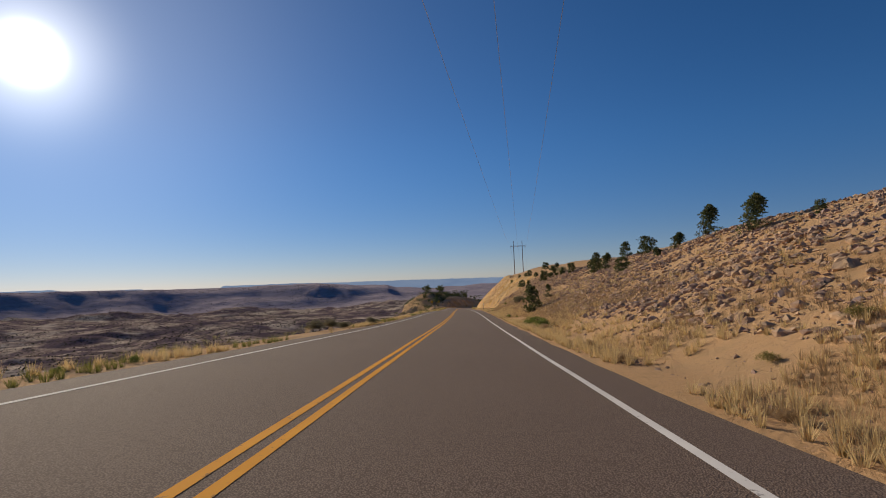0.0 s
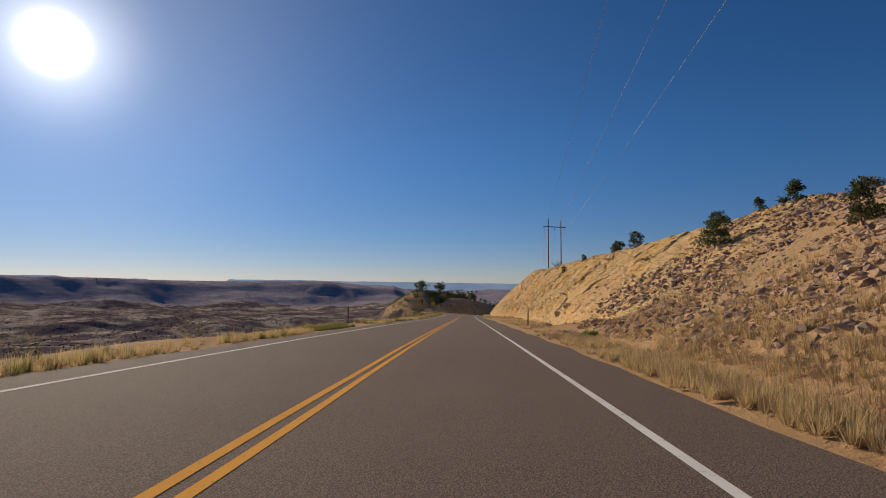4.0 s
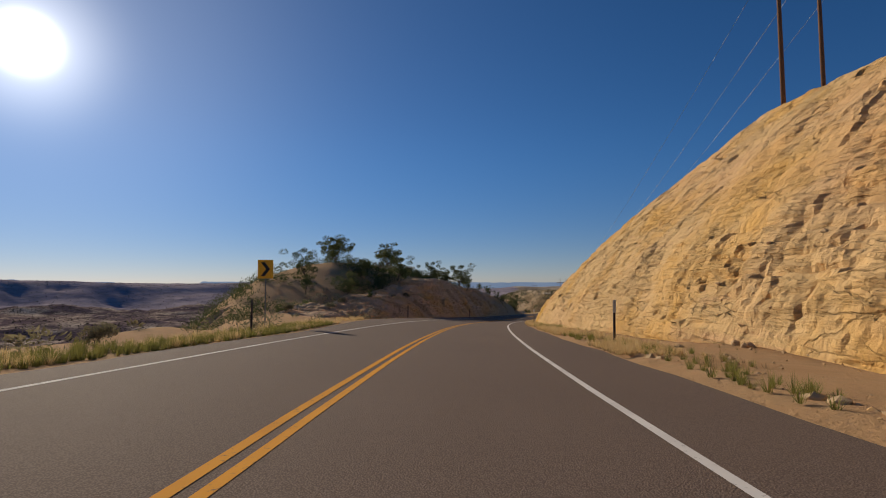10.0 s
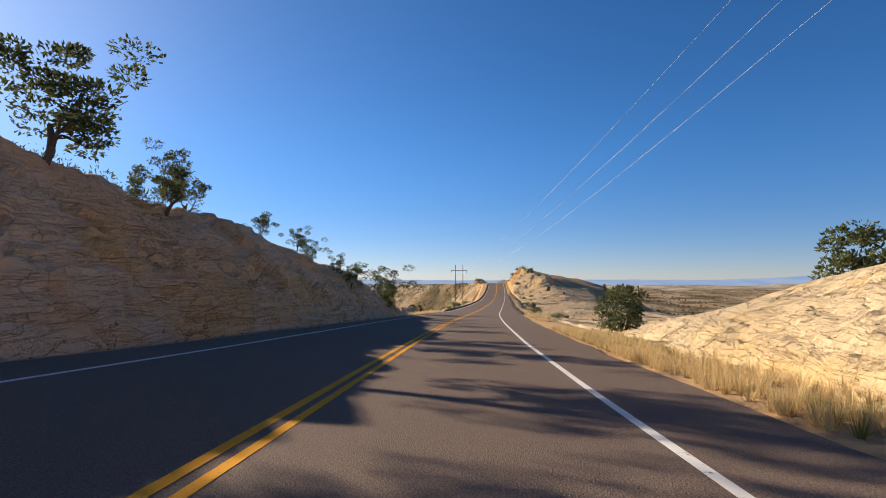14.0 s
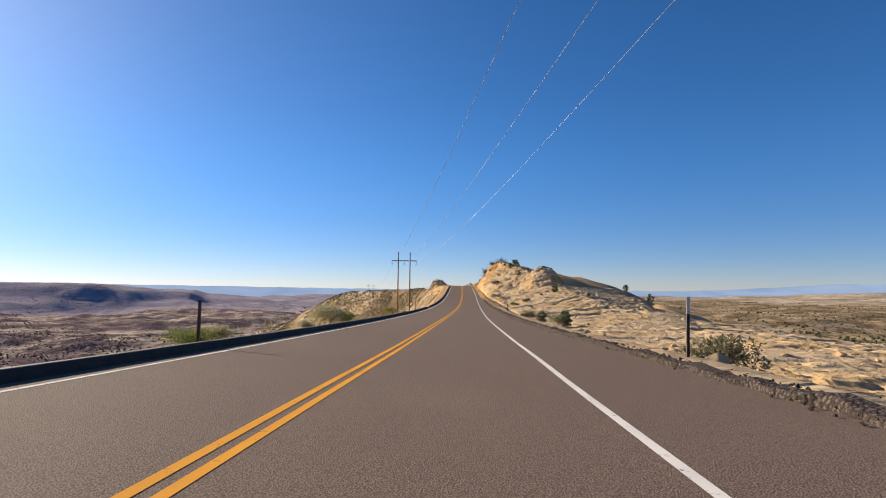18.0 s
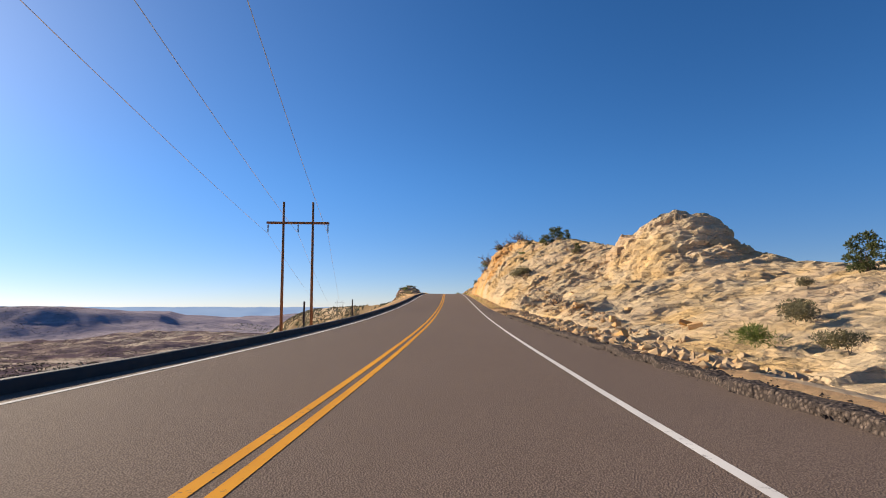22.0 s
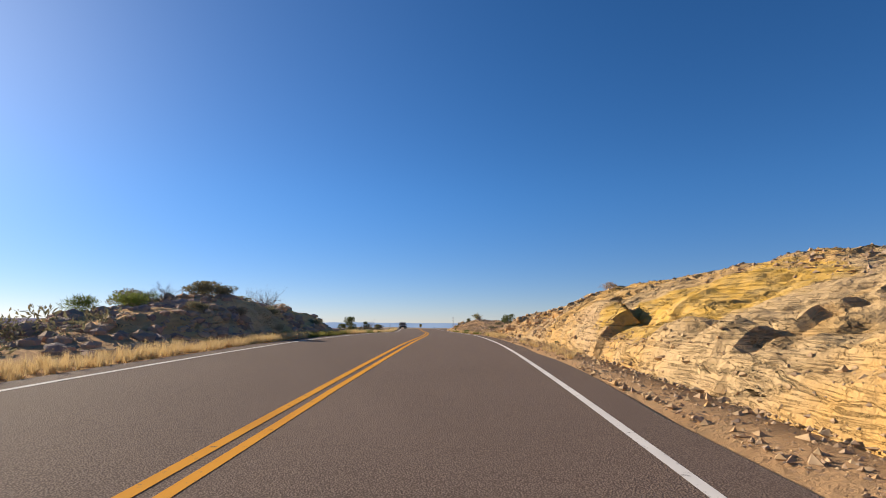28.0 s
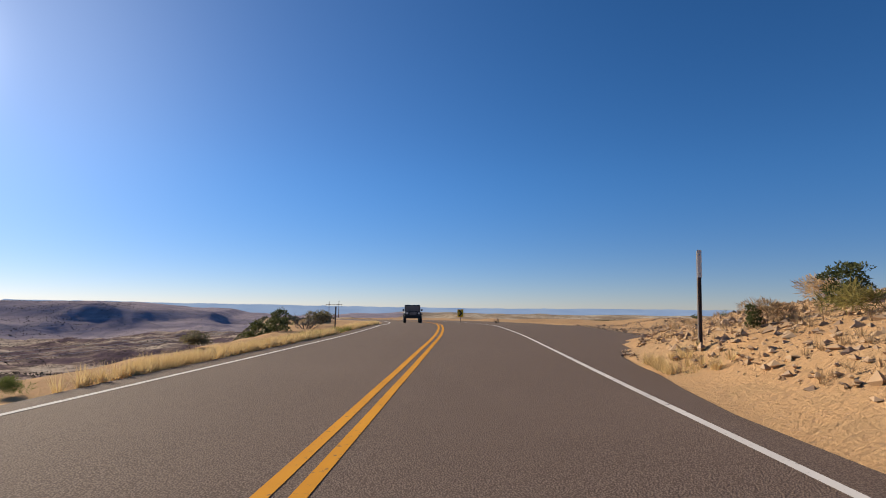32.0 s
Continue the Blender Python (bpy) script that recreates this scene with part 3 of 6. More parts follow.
asphalt = make_asphalt()
white_paint = make_paint("white_paint", (0.74, 0.70, 0.65), (0.60, 0.56, 0.52))
yellow_paint = make_paint("yellow_paint", (0.72, 0.32, 0.020), (0.62, 0.265, 0.018))
sandstone = make_sandstone("sandstone", (0.68, 0.455, 0.215), (0.69, 0.390, 0.105), (0.66, 0.405, 0.220), stains_at=(((16.1, 167.0, -7.9), (0.75, 0.85, 0.55), 1.30, (0.60, 0.20, 0.035), (0.52, 0.24, 0.07)),
                                                                                                                          (tuple(at(269.0, 6.6, 0.9)), (0.30, 0.30, 0.62), 1.0, (0.66, 0.36, 0.060), (0.62, 0.40, 0.120))), joints=0.45, beds=0.6)
white_stone = make_sandstone("pale_sandstone", (0.62, 0.465, 0.285), (0.63, 0.400, 0.160), (0.60, 0.420, 0.270), 0.6, joints=0.6, beds=0.65)
orange_stone = make_sandstone("orange_sandstone", (0.63, 0.42, 0.21), (0.60, 0.285, 0.065), (0.54, 0.30, 0.14), joints=0.5, beds=0.25)
ledge_stone = make_sandstone("ledge_sandstone_face", (0.55, 0.385, 0.205), (0.60, 0.335, 0.085), (0.50, 0.335, 0.190), 0.7,
                             stains_at=((tuple(at(636.0, 8.6, 1.6)), (0.22, 0.22, 0.60), 1.15, (0.64, 0.38, 0.070), (0.60, 0.40, 0.150)),), joints=1.1, beds=0.9)
# brown rock painted brighter and warmer, for the sun flare's veil over the cut
knoll_stone = make_sandstone("flare_paled_sandstone", (0.70, 0.485, 0.300), (0.68, 0.400, 0.150), (0.64, 0.420, 0.270), 0.8, beds=0.5)
soil, slickrock, valley, plain_rock = make_soil(), make_slickrock(), make_valley(), make_plain()
# distance haze is put into the mesa's colours: paler and cooler than its rock
mesa = make_mesa("hazed_mesa_wall", (0.27, 0.230, 0.270), (0.33, 0.280, 0.310), (0.40, 0.340, 0.355), (0.20, 0.180, 0.195))
pale_cliff = make_mesa("pale_cliff", (0.30, 0.22, 0.15), (0.42, 0.33, 0.24), (0.55, 0.46, 0.36), (0.16, 0.14, 0.085))


# ---- mesh makers ----
def mesh_ob(name, verts, faces, material, parent=None, label="", smooth_shade=True, mats=None, index=None):
    me = bpy.data.meshes.new(name)
    v = np.asarray(verts, float).reshape(-1, 3)
    me.from_pydata(v.tolist(), [], faces if isinstance(faces, list) else np.asarray(faces).tolist())
    for one in (mats or [material]):
        me.materials.append(one)
    if smooth_shade:
        me.polygons.foreach_set("use_smooth", np.ones(len(me.polygons), bool))
    if index is not None:
        me.polygons.foreach_set("material_index", np.asarray(index, np.int32))
    me.update()
    ob = new(name, me)
    if parent is not None:
        ob.parent = parent
    if label:
        ob["label"] = label
    return ob


def part(name, bm, material, parent, label="", smooth_shade=False):
    me = bpy.data.meshes.new(name)
    bm.to_mesh(me)
    bm.free()
    me.materials.append(material)
    if smooth_shade:
        me.polygons.foreach_set("use_smooth", np.ones(len(me.polygons), bool))
    ob = new(name, me)
    if parent is not None:
        ob.parent = parent
    if label:
        ob["label"] = label
    return ob


def grid_faces(n, m, flip=False):
    i = np.arange(n - 1)[:, None] * m + np.arange(m - 1)[None, :]
    f = np.stack([i, i + 1, i + m + 1, i + m], -1).reshape(-1, 4)
    return f[:, ::-1] if flip else f


def thing(name, label, category, group="", m=None):
    ob = new(name)
    ob.empty_display_size = 0.2
    if m is not None:
        ob.matrix_world = m
    return tagged(ob, label, category, group)


# ---- the ground, one sheet to the horizon ----
rows = np.concatenate([-np.geomspace(3600, 60, 40), np.arange(-45, 860, 2.5), 860 + np.geomspace(5, 3700, 250)])
left_cols = -np.concatenate([np.geomspace(1500, 4600, 90)[::-1], np.geomspace(60, 1470, 110)[::-1], np.arange(56, 30, -3.0), np.arange(30, 14, -1.3), np.arange(14, 5, -0.6)])
right_cols = np.concatenate([np.arange(4.2, 26, 0.75), np.arange(26, 60, 2.2), np.geomspace(62, 1500, 80), np.geomspace(1540, 4600, 50)])
cols = np.concatenate([left_cols, [-4.0, 0.0], right_cols])
sheet = land(rows[:, None], cols[None, :])
gf = grid_faces(len(rows), len(cols))
fs = (rows[:-1] + rows[1:]) / 2
FS, FD = np.meshgrid(fs, (cols[:-1] + cols[1:]) / 2, indexing="ij")
ragged = np.stack([FS / 30, FD / 30, FS * 0], -1)
loose = smooth(np.abs(FD), 11, 45)
FS, FD = FS + 60 * loose * fbm(ragged, 3, 70), FD * (1 + 0.5 * loose * fbm(ragged, 3, 71))
far = (np.abs(FD) > 75) | ((FS > 1250) & (FD < 0)) | ((FS > 900) & (FD > 0)) | (FS < -100) | ((FD < -11.5) & (FS < 240)) | ((FD < -34) & (FS > 240) & (FS < 380)) | ((FD < -40) & (FS > 400) & (FS < 560))
bench = (((FD > 7.5) & (FS > 322) & (FS < 520)) | ((FD < -14) & (FS > 540) & (FS < 600))) & ~far
hillside = (FD < -12) & (FS > 600) & ~far
mid_v = (sheet[:-1, :-1] + sheet[1:, 1:]) / 2
off_x, off_y = mid_v[..., 0] - 55, mid_v[..., 1] - 411
eastern = np.where(np.hypot(off_x, off_y) < 500, FD > 0, np.degrees(np.arctan2(off_x, off_y)) > 8)
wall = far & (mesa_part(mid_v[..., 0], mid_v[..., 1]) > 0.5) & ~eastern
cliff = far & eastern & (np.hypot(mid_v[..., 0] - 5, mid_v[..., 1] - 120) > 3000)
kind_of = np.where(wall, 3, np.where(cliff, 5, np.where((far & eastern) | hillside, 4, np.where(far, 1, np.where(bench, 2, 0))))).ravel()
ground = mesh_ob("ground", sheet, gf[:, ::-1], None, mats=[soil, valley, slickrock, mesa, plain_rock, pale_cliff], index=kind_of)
tagged(ground, "tan desert soil and slickrock falling to a brushy canyon valley", "ground", kind="structure")

# tablelands on the skyline, their blue haze painted in as colour and weak emission
haze = Mat("tableland_haze_glow", 1.0, spec=0.0)
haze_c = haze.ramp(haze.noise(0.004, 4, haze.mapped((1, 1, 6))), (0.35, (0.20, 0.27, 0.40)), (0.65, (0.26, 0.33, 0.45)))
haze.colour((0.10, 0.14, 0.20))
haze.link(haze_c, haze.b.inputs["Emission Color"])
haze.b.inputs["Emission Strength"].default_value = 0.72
az = np.radians(np.arange(-75, 96, 0.25))
deg = np.degrees(az)
lift_ = keyed(deg, (-75, 0.010), (-50, 0.009), (-39.5, 0.0085), (-38.6, 0.006), (-38.2, 0.001), (-36, 0.001), (-35.6, 0.0048), (-32.2, 0.0042), (-31.4, -0.003), (-25.4, -0.003), (-24.8, 0.0042), (-18, 0.0034), (-12, 0.0014), (-4, 0.0005), (5, -0.001), (14, -0.002), (24, -0.001),
              (31, -0.0005), (40, -0.001), (44, 0.002), (47, 0.0055), (53, 0.0120), (60, 0.0130), (70, 0.0135), (95, 0.013)) + 0.0005 * fbm(np.stack([deg * 1.3, deg * 0, deg * 0], -1), 4, 6)
ring_r = 4480.0
rx, ry = 70 + ring_r * np.sin(az), 320 + ring_r * np.cos(az)
ring = np.stack([np.stack([rx, ry, rx * 0 - 140], -1), np.stack([rx, ry, -17 + ring_r * lift_], -1), np.stack([rx * 1.03, ry * 1.03, -40 + ring_r * lift_], -1)], 1)
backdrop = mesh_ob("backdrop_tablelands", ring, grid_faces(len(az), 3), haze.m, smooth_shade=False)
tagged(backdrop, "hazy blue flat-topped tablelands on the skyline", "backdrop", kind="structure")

# ---- the road ----
rs = np.concatenate([np.arange(-44, 760, 2.0), np.arange(760, 1000, 4.0)])


def strip(name, s, offsets, lifts, material, label, category, parent=None):
    """A ribbon along the road through offsets d at lifts h."""
    d = np.stack([np.broadcast_to(np.asarray(o, float), s.shape) for o in offsets], 1)
    h = np.stack([np.broadcast_to(np.asarray(o, float), s.shape) for o in lifts], 1)
    v = at(s[:, None], d, h)
    ob = mesh_ob(name, v, grid_faces(len(s), len(offsets))[:, ::-1], material, parent)
    if parent is None:
        tagged(ob, label, category, kind="structure")
    return ob


er = edge_right(rs) + 0.10 * fbm(np.stack([rs / 3, rs * 0, rs * 0], -1), 3, 2)
el = edge_left(rs) + 0.10 * fbm(np.stack([rs / 3, rs * 0 + 5, rs * 0], -1), 3, 2)
road = strip("road", rs, [-el - 0.12, -el, -HALF_LEFT, -2, 0, 2, HALF, er, er + 0.12], [-0.3, -0.015, 0, 0.0, 0.0, 0.0, 0, -0.015, -0.3], asphalt,
             "worn brown-grey asphalt two-lane desert highway", "road")
road.data.polygons.foreach_set("use_smooth", np.zeros(len(road.data.polygons), bool))


def marking(name, s, d, w, material, label):
    strip(name, s, [d - w / 2, d + w / 2], [0.005, 0.005], material, label, "road marking")


def wobble(s, k):
    return 0.012 * fbm(np.stack([s / 5, s * 0 + k, s * 0], -1), 2, 4)


ms = np.concatenate([np.arange(-44, 760, 2.0), np.arange(760, 960, 3.0)])
marking("edge_line_right", ms, HALF + wobble(ms, 1), 0.115, white_paint, "worn white painted edge line along the shoulder")
marking("edge_line_left", ms, -HALF_LEFT + wobble(ms, 2), 0.115, white_paint, "worn white painted edge line along the shoulder")
marking("centre_line_right", ms, 0.125 + wobble(ms, 3), 0.125, yellow_paint, "orange-yellow painted centre line on asphalt")
marking("centre_line_left", ms, -0.125 + wobble(ms, 4), 0.125, yellow_paint, "orange-yellow painted centre line on asphalt")


# ---- rock faces ----
def broken_beds(q, along, seed, thick, length):
    """Beds of one thickness broken into blocks: each block stands in or out, with open joints between."""
    q = q / thick + 0.30 * value_noise(np.stack([q / thick * 0.7, along / (thick * 9), q * 0], -1), seed)
    k = np.floor(q)
    f = q - k
    ki = k.astype(np.int64)
    g = along / length + 3 * lattice(ki, ki * 0, ki * 0, seed + 1) + 0.25 * value_noise(np.stack([along / (length * 0.8), q * 1.3, q * 0], -1), seed + 2)
    i = np.floor(g)
    u = g - i
    ii = i.astype(np.int64)
    stand = lattice(ii, ki, ki * 0, seed + 3)
    joint = np.minimum(np.minimum(f, 1 - f) * thick, np.minimum(u, 1 - u) * length)
    under = np.exp(-f * thick / (0.22 * thick + 0.02))
    return thick * (0.22 * stand - 0.16 * under) - 0.13 * np.minimum(thick, 0.9) * np.exp(-(joint / 0.07) ** 2)


def ledges(p, seed, big=1.0):
    """How far a rock face stands out at places p: broken beds, smooth panels and hollows."""
    x, y, z = p[..., 0], p[..., 1], p[..., 2]
    along = y + 0.3 * x + 0.7 * fbm(p / 3, 2, seed + 8)
    q = z + 0.10 * y - 0.08 * x + 1.1 * fbm(p / 15, 3, seed) + 0.16 * fbm(p / 2.2, 2, seed + 7)
    patch = fbm(p / np.array([7.0, 7.0, 3.0]), 3, seed + 14)
    out = big * broken_beds(q, along, seed + 1, 1.7, 4.6)
    out = out + 1.15 * broken_beds(q + 0.4, along, seed + 2, 0.62, 1.9) * smooth(patch, -0.8, -0.25)
    out = out + 1.5 * broken_beds(q + 0.1, along, seed + 3, 0.30, 1.0) * smooth(patch, -0.4, 0.1)
    out = out - 0.12 * np.exp(-6 * np.abs(fbm(p / np.array([2.6, 2.6, 1.6]), 3, seed + 15))) * smooth(patch, -0.3, 0.2)
    return (out + 0.45 * fbm(p / np.array([8, 8, 4.5]), 3, seed + 4) + 0.15 * fbm(p / 1.1, 4, seed + 5, 0.6) + 0.03 * fbm(p / 0.4, 2, seed + 12))


ROCKS = []


def rock_face(name, label, material, plan, ds=0.33, nu=56, seed=1, block=1.0, lift=0.25, power=1.1, calmed=((0, 1.0), (800, 1.0)), fluted=((0, 0.0), (800, 0.0)), second=None, big=1.0):
    s0, s1, d_in, d_out, side = plan
    s = np.arange(s0, s1, ds)
    u = np.linspace(0, 1, nu) ** power
    din, dout = keyed(s, *d_in)[:, None], keyed(s, *d_out)[:, None]
    d = din + (dout - din) * u[None, :]
    h = right_land(s[:, None], d) if side > 0 else left_land(s[:, None], -d)
    p = at(s[:, None], side * d, h)
    du, dsv = np.gradient(p, axis=1), np.gradient(p, axis=0)
    n = np.cross(dsv, du) * (-side)
    n /= np.linalg.norm(n, axis=-1, keepdims=True) + 1e-9
    n = np.where(n[..., 2:] < 0, -n, n)
    ends = smooth(s, s0, s0 + 6) * (1 - smooth(s, s1 - 6, s1))
    back = smooth(u, 0.82, 1.0)[None, :]
    foot = (1 - smooth(d - din, 0.0, 1.6))
    calm = block * keyed(s, *calmed)[:, None]
    steep = 0.72 + 0.28 * (1 - smooth(n[..., 2], 0.86, 0.97))
    amount = (lift + ledges(p, seed, big) * calm * steep) * (1 - 0.75 * foot) * (1 - back) * ends[:, None] - 0.7 * (1 - ends[:, None]) - 0.7 * back
    groove = np.abs(value_noise(np.stack([s[:, None] / 1.25 + 0.25 * h, h / 5, h * 0], -1), seed + 40)) + 0.3 * np.abs(value_noise(np.stack([s[:, None] / 0.5 + h * 0, h / 2, h * 0], -1), seed + 41))
    amount = amount - keyed(s, *fluted)[:, None] * (1 - smooth(h, 3.6, 5.6)) * smooth(h, 0.3, 1.0) * 0.55 * np.exp(-groove * 6)
    p = p + n * amount[..., None]
    p[..., 2] -= 0.55 * (1 - smooth(d - din, 0.0, 0.5))
    ROCKS.append((s, u, din[:, 0], dout[:, 0], side, p))
    index = None
    if second:
        mid_s = (s[:-1] + s[1:])[:, None] / 2 + 0 * u[None, :-1]
        index = (mid_s + 9 * fbm(p[:-1, :-1] / 6, 4, seed + 50, 0.6) > second[1]).astype(int).ravel()
    ob = mesh_ob(name, p, grid_faces(len(s), nu, flip=side > 0), material, smooth_shade=False, mats=[material, second[0]] if second else None, index=index)
    return tagged(ob, label, "rock face", "rock faces beside the road", kind="structure")


rock_face("rock_cut", "tall cream and orange layered sandstone road cut", sandstone, CUT, 0.17, 165, 3, 1.0, calmed=((104, 0.55), (160, 0.7), (236, 0.7), (252, 0.42), (330, 0.5)), fluted=((150, 0.0), (165, 0.4), (235, 0.4), (250, 0.0)), second=(white_stone, 288), big=0.45)
rock_face("rock_knoll", "shaded brown sandstone cut under a wooded knoll", knoll_stone, KNOLL, 0.20, 80, 11, 0.9, big=1.3)
rock_face("rock_knob", "pale cracked sandstone hill with a craggy summit", white_stone, KNOB, 0.165, 185, 23, 1.0, calmed=((468, 0.9), (518, 1.1), (524, 1.3), (541, 1.3), (548, 1.0), (562, 1.15), (580, 1.3), (622, 1.3)), second=(orange_stone, 573), big=0.6)
rock_face("rock_ledge", "broken orange sandstone ledge beside the road", ledge_stone, LEDGE, 0.17, 70, 31, 0.9, 0.2, calmed=((618, 1.0), (650, 1.0), (664, 0.6), (692, 0.5)))
rock_face("rock_bench", "pale cracked slickrock bench beside the road", white_stone, BENCH, 0.27, 130, 47, 0.55, 0.12, power=1.25)
rock_face("rock_mound", "low shaded rocky mound with shrubs beside the road", sandstone, MOUND, 0.25, 44, 37, 0.5, 0.1)


# ---- small makers ----
def tube(bm, points, radii, sides=7, cap=True):
    """A tube through points with its own radius at each."""
    rings = []
    pts = [Vector(p) for p in points]
    for k, (p, r) in enumerate(zip(pts, radii)):
        way = (pts[min(k + 1, len(pts) - 1)] - pts[max(k - 1, 0)]).normalized()
        a = way.cross(Vector((0.31, 0.17, 0.93))).normalized()
        b = way.cross(a)
        rings.append([bm.verts.new(p + (a * math.cos(2 * math.pi * i / sides) + b * math.sin(2 * math.pi * i / sides)) * r) for i in range(sides)])
    for r0, r1 in zip(rings, rings[1:]):
        for i in range(sides):
            bm.faces.new((r0[i], r0[(i + 1) % sides], r1[(i + 1) % sides], r1[i]))
    if cap:
        bm.faces.new(rings[0][::-1])
        bm.faces.new(rings[-1])
    return rings


def box(bm, x0, x1, y0, y1, z0, z1, bevel=0.0):
    made = bmesh.ops.create_cube(bm, size=1)["verts"]
    for v in made:
        v.co = Vector((x0 if v.co.x < 0 else x1, y0 if v.co.y < 0 else y1, z0 if v.co.z < 0 else z1))
    if bevel:
        edges = list({e for v in made for e in v.link_edges})
        bmesh.ops.bevel(bm, geom=edges, offset=bevel, segments=2, affect="EDGES", profile=0.6)


def plain(name, col, rough=0.7, metal=0.0, vary=0.25, scale=6.0, spec=0.4):
    m = Mat(name, rough, metal, spec)
    dark = tuple(v * (1 - vary) for v in col)
    m.colour(m.mix(m.band(m.noise(scale, 5, m.pos), 0.35, 0.7), col, dark))
    return m.m


def leaf_mat(name, col, dry):
    m = Mat(name, 0.85, spec=0.2)
    c = m.mix(m.island(), col, dry)
    c = m.mix(m.math("MULTIPLY", m.rand(), 0.5), c, tuple(v * 0.65 for v in col))
    m.colour(c)
    thin = m.t.nodes.new("ShaderNodeBsdfTranslucent")
    m.link(c, thin.inputs["Color"])
    both_ = m.t.nodes.new("ShaderNodeMixShader")
    both_.inputs[0].default_value = 0.38
    m.link(m.b.outputs[0], both_.inputs[1])
    m.link(thin.outputs[0], both_.inputs[2])
    m.link(both_.outputs[0], m.t.nodes["Material Output"].inputs["Surface"])
    return m.m


def bark_mat(name, col):
    m = Mat(name, 0.95, spec=0.15)
    g = m.noise(9, 6, m.mapped((4, 4, 0.5), world=False), 0.65)
    m.colour(m.ramp(g, (0.3, tuple(v * 0.5 for v in col)), (0.7, col)))
    m.bump(g, 0.03, 0.7)
    return m.m


juniper_leaf = leaf_mat("juniper_foliage", (0.075, 0.092, 0.033), (0.138, 0.146, 0.060))
green_leaf = leaf_mat("green_foliage", (0.13, 0.175, 0.035), (0.22, 0.25, 0.07))
yellow_leaf = leaf_mat("yellow_green_foliage", (0.21, 0.19, 0.055), (0.33, 0.27, 0.10))
sage_leaf = leaf_mat("sage_foliage", (0.17, 0.155, 0.085), (0.28, 0.24, 0.145))
dry_leaf = leaf_mat("dry_foliage", (0.42, 0.285, 0.155), (0.58, 0.42, 0.24))
pale_leaf = leaf_mat("pale_foliage", (0.30, 0.28, 0.15), (0.46, 0.42, 0.26))
straw = leaf_mat("straw", (0.58, 0.410, 0.190), (0.74, 0.57, 0.30))
green_straw = leaf_mat("green_straw", (0.20, 0.205, 0.05), (0.38, 0.33, 0.10))
valley_leaf = leaf_mat("valley_brush_foliage", (0.052, 0.045, 0.032), (0.085, 0.070, 0.045))
bark, grey_wood = bark_mat("bark", (0.17, 0.125, 0.095)), bark_mat("weathered_wood", (0.26, 0.215, 0.18))
pole_wood = bark_mat("pole_wood", (0.235, 0.125, 0.070))
steel = plain("galvanised_steel", (0.20, 0.19, 0.185), 0.55, 0.6)
rusty = plain("rusty_post_steel", (0.11, 0.085, 0.075), 0.7, 0.3)
reflector = plain("reflector_plate", (0.55, 0.55, 0.52), 0.4, 0.0, 0.15)
porcelain = plain("dark_insulator", (0.06, 0.04, 0.035), 0.35)
wire_metal = plain("aluminium_wire", (0.45, 0.45, 0.46), 0.4, 0.8)
curb_black = plain("black_asphalt_kerb", (0.042, 0.036, 0.034), 0.85, 0.0, 0.35, 3.0)


# ---- plants ----
def branches(rng, height, spread, depth=3, lean=0.2, forks=(3, 4), start=0.12):
    """Lists of (points, radii) of crooked limbs, and their tips."""
    limbs, tips = [], []

    def grow(p, way, length, radius, level, at_limb=None):
        pts, rad = [p.copy()], [radius]
        n = 4
        for k in range(n):
            way = (way + Vector(rng.normal(0, 0.22, 3)) + Vector((0, 0, 0.06))).normalized()
            p = p + way * length / n
            pts.append(p.copy())
            rad.append(radius * (1 - 0.55 * (k + 1) / n))
        limbs.append((pts, rad, at_limb))
        mine = len(limbs) - 1
        if level == 0:
            tips.append(p)
            return
        for _ in range(rng.integers(*forks, endpoint=True)):
            k = rng.integers(2, n + 1)
            side = Vector(rng.normal(0, 1, 3) * (1, 1, 0.45)).normalized()
            grow(pts[k], (way * 0.65 + side * spread + Vector((0, 0, 0.15))).normalized(), length * rng.uniform(0.5, 0.75), rad[k] * 0.65, level - 1, (mine, int(k)))

    grow(Vector((0, 0, -0.15 * height)), Vector((rng.normal(0, lean), rng.normal(0, lean), 1)).normalized(), height * 0.5, height * start * 0.5, depth)
    return limbs, tips


def limb_mesh(limbs, sides=5):
    bm = bmesh.new()
    rings = []
    for pts, rad, at_limb in limbs:
        rings.append(tube(bm, pts, rad, sides, cap=False))
        if at_limb is not None:
            a, b = rings[at_limb[0]][at_limb[1]], rings[-1][0]
            bm.faces.new((a[0], a[1], b[0]))
    return bm


def leaves(rng, centres, radii, count, size, flat=0.8, long=2.2):
    """Small leaf sprays scattered through clumps."""
    k = rng.integers(0, len(centres), count)
    way = rng.normal(0, 1, (count, 3))
    way /= np.linalg.norm(way, axis=1, keepdims=True)
    r = rng.uniform(0.35, 1, count) ** 0.6
    p = centres[k] + way * (radii[k] * r)[:, None] * np.array([1, 1, flat])
    a = way + rng.normal(0, 0.7, (count, 3)) + np.array([0, 0, 0.5])
    a /= np.linalg.norm(a, axis=1, keepdims=True)
    b = np.cross(a, rng.normal(0, 1, (count, 3)))
    b /= np.linalg.norm(b, axis=1, keepdims=True) + 1e-9
    l = size * rng.uniform(0.6, 1.4, count)[:, None]
    w = l / long
    v = np.stack([p - b * w * 0.5, p + a * l * 0.55 - b * w * 0.4, p + a * l, p + a * l * 0.5 + b * w * 0.6], 1).reshape(-1, 3)
    return v, np.arange(count * 4).reshape(-1, 4)


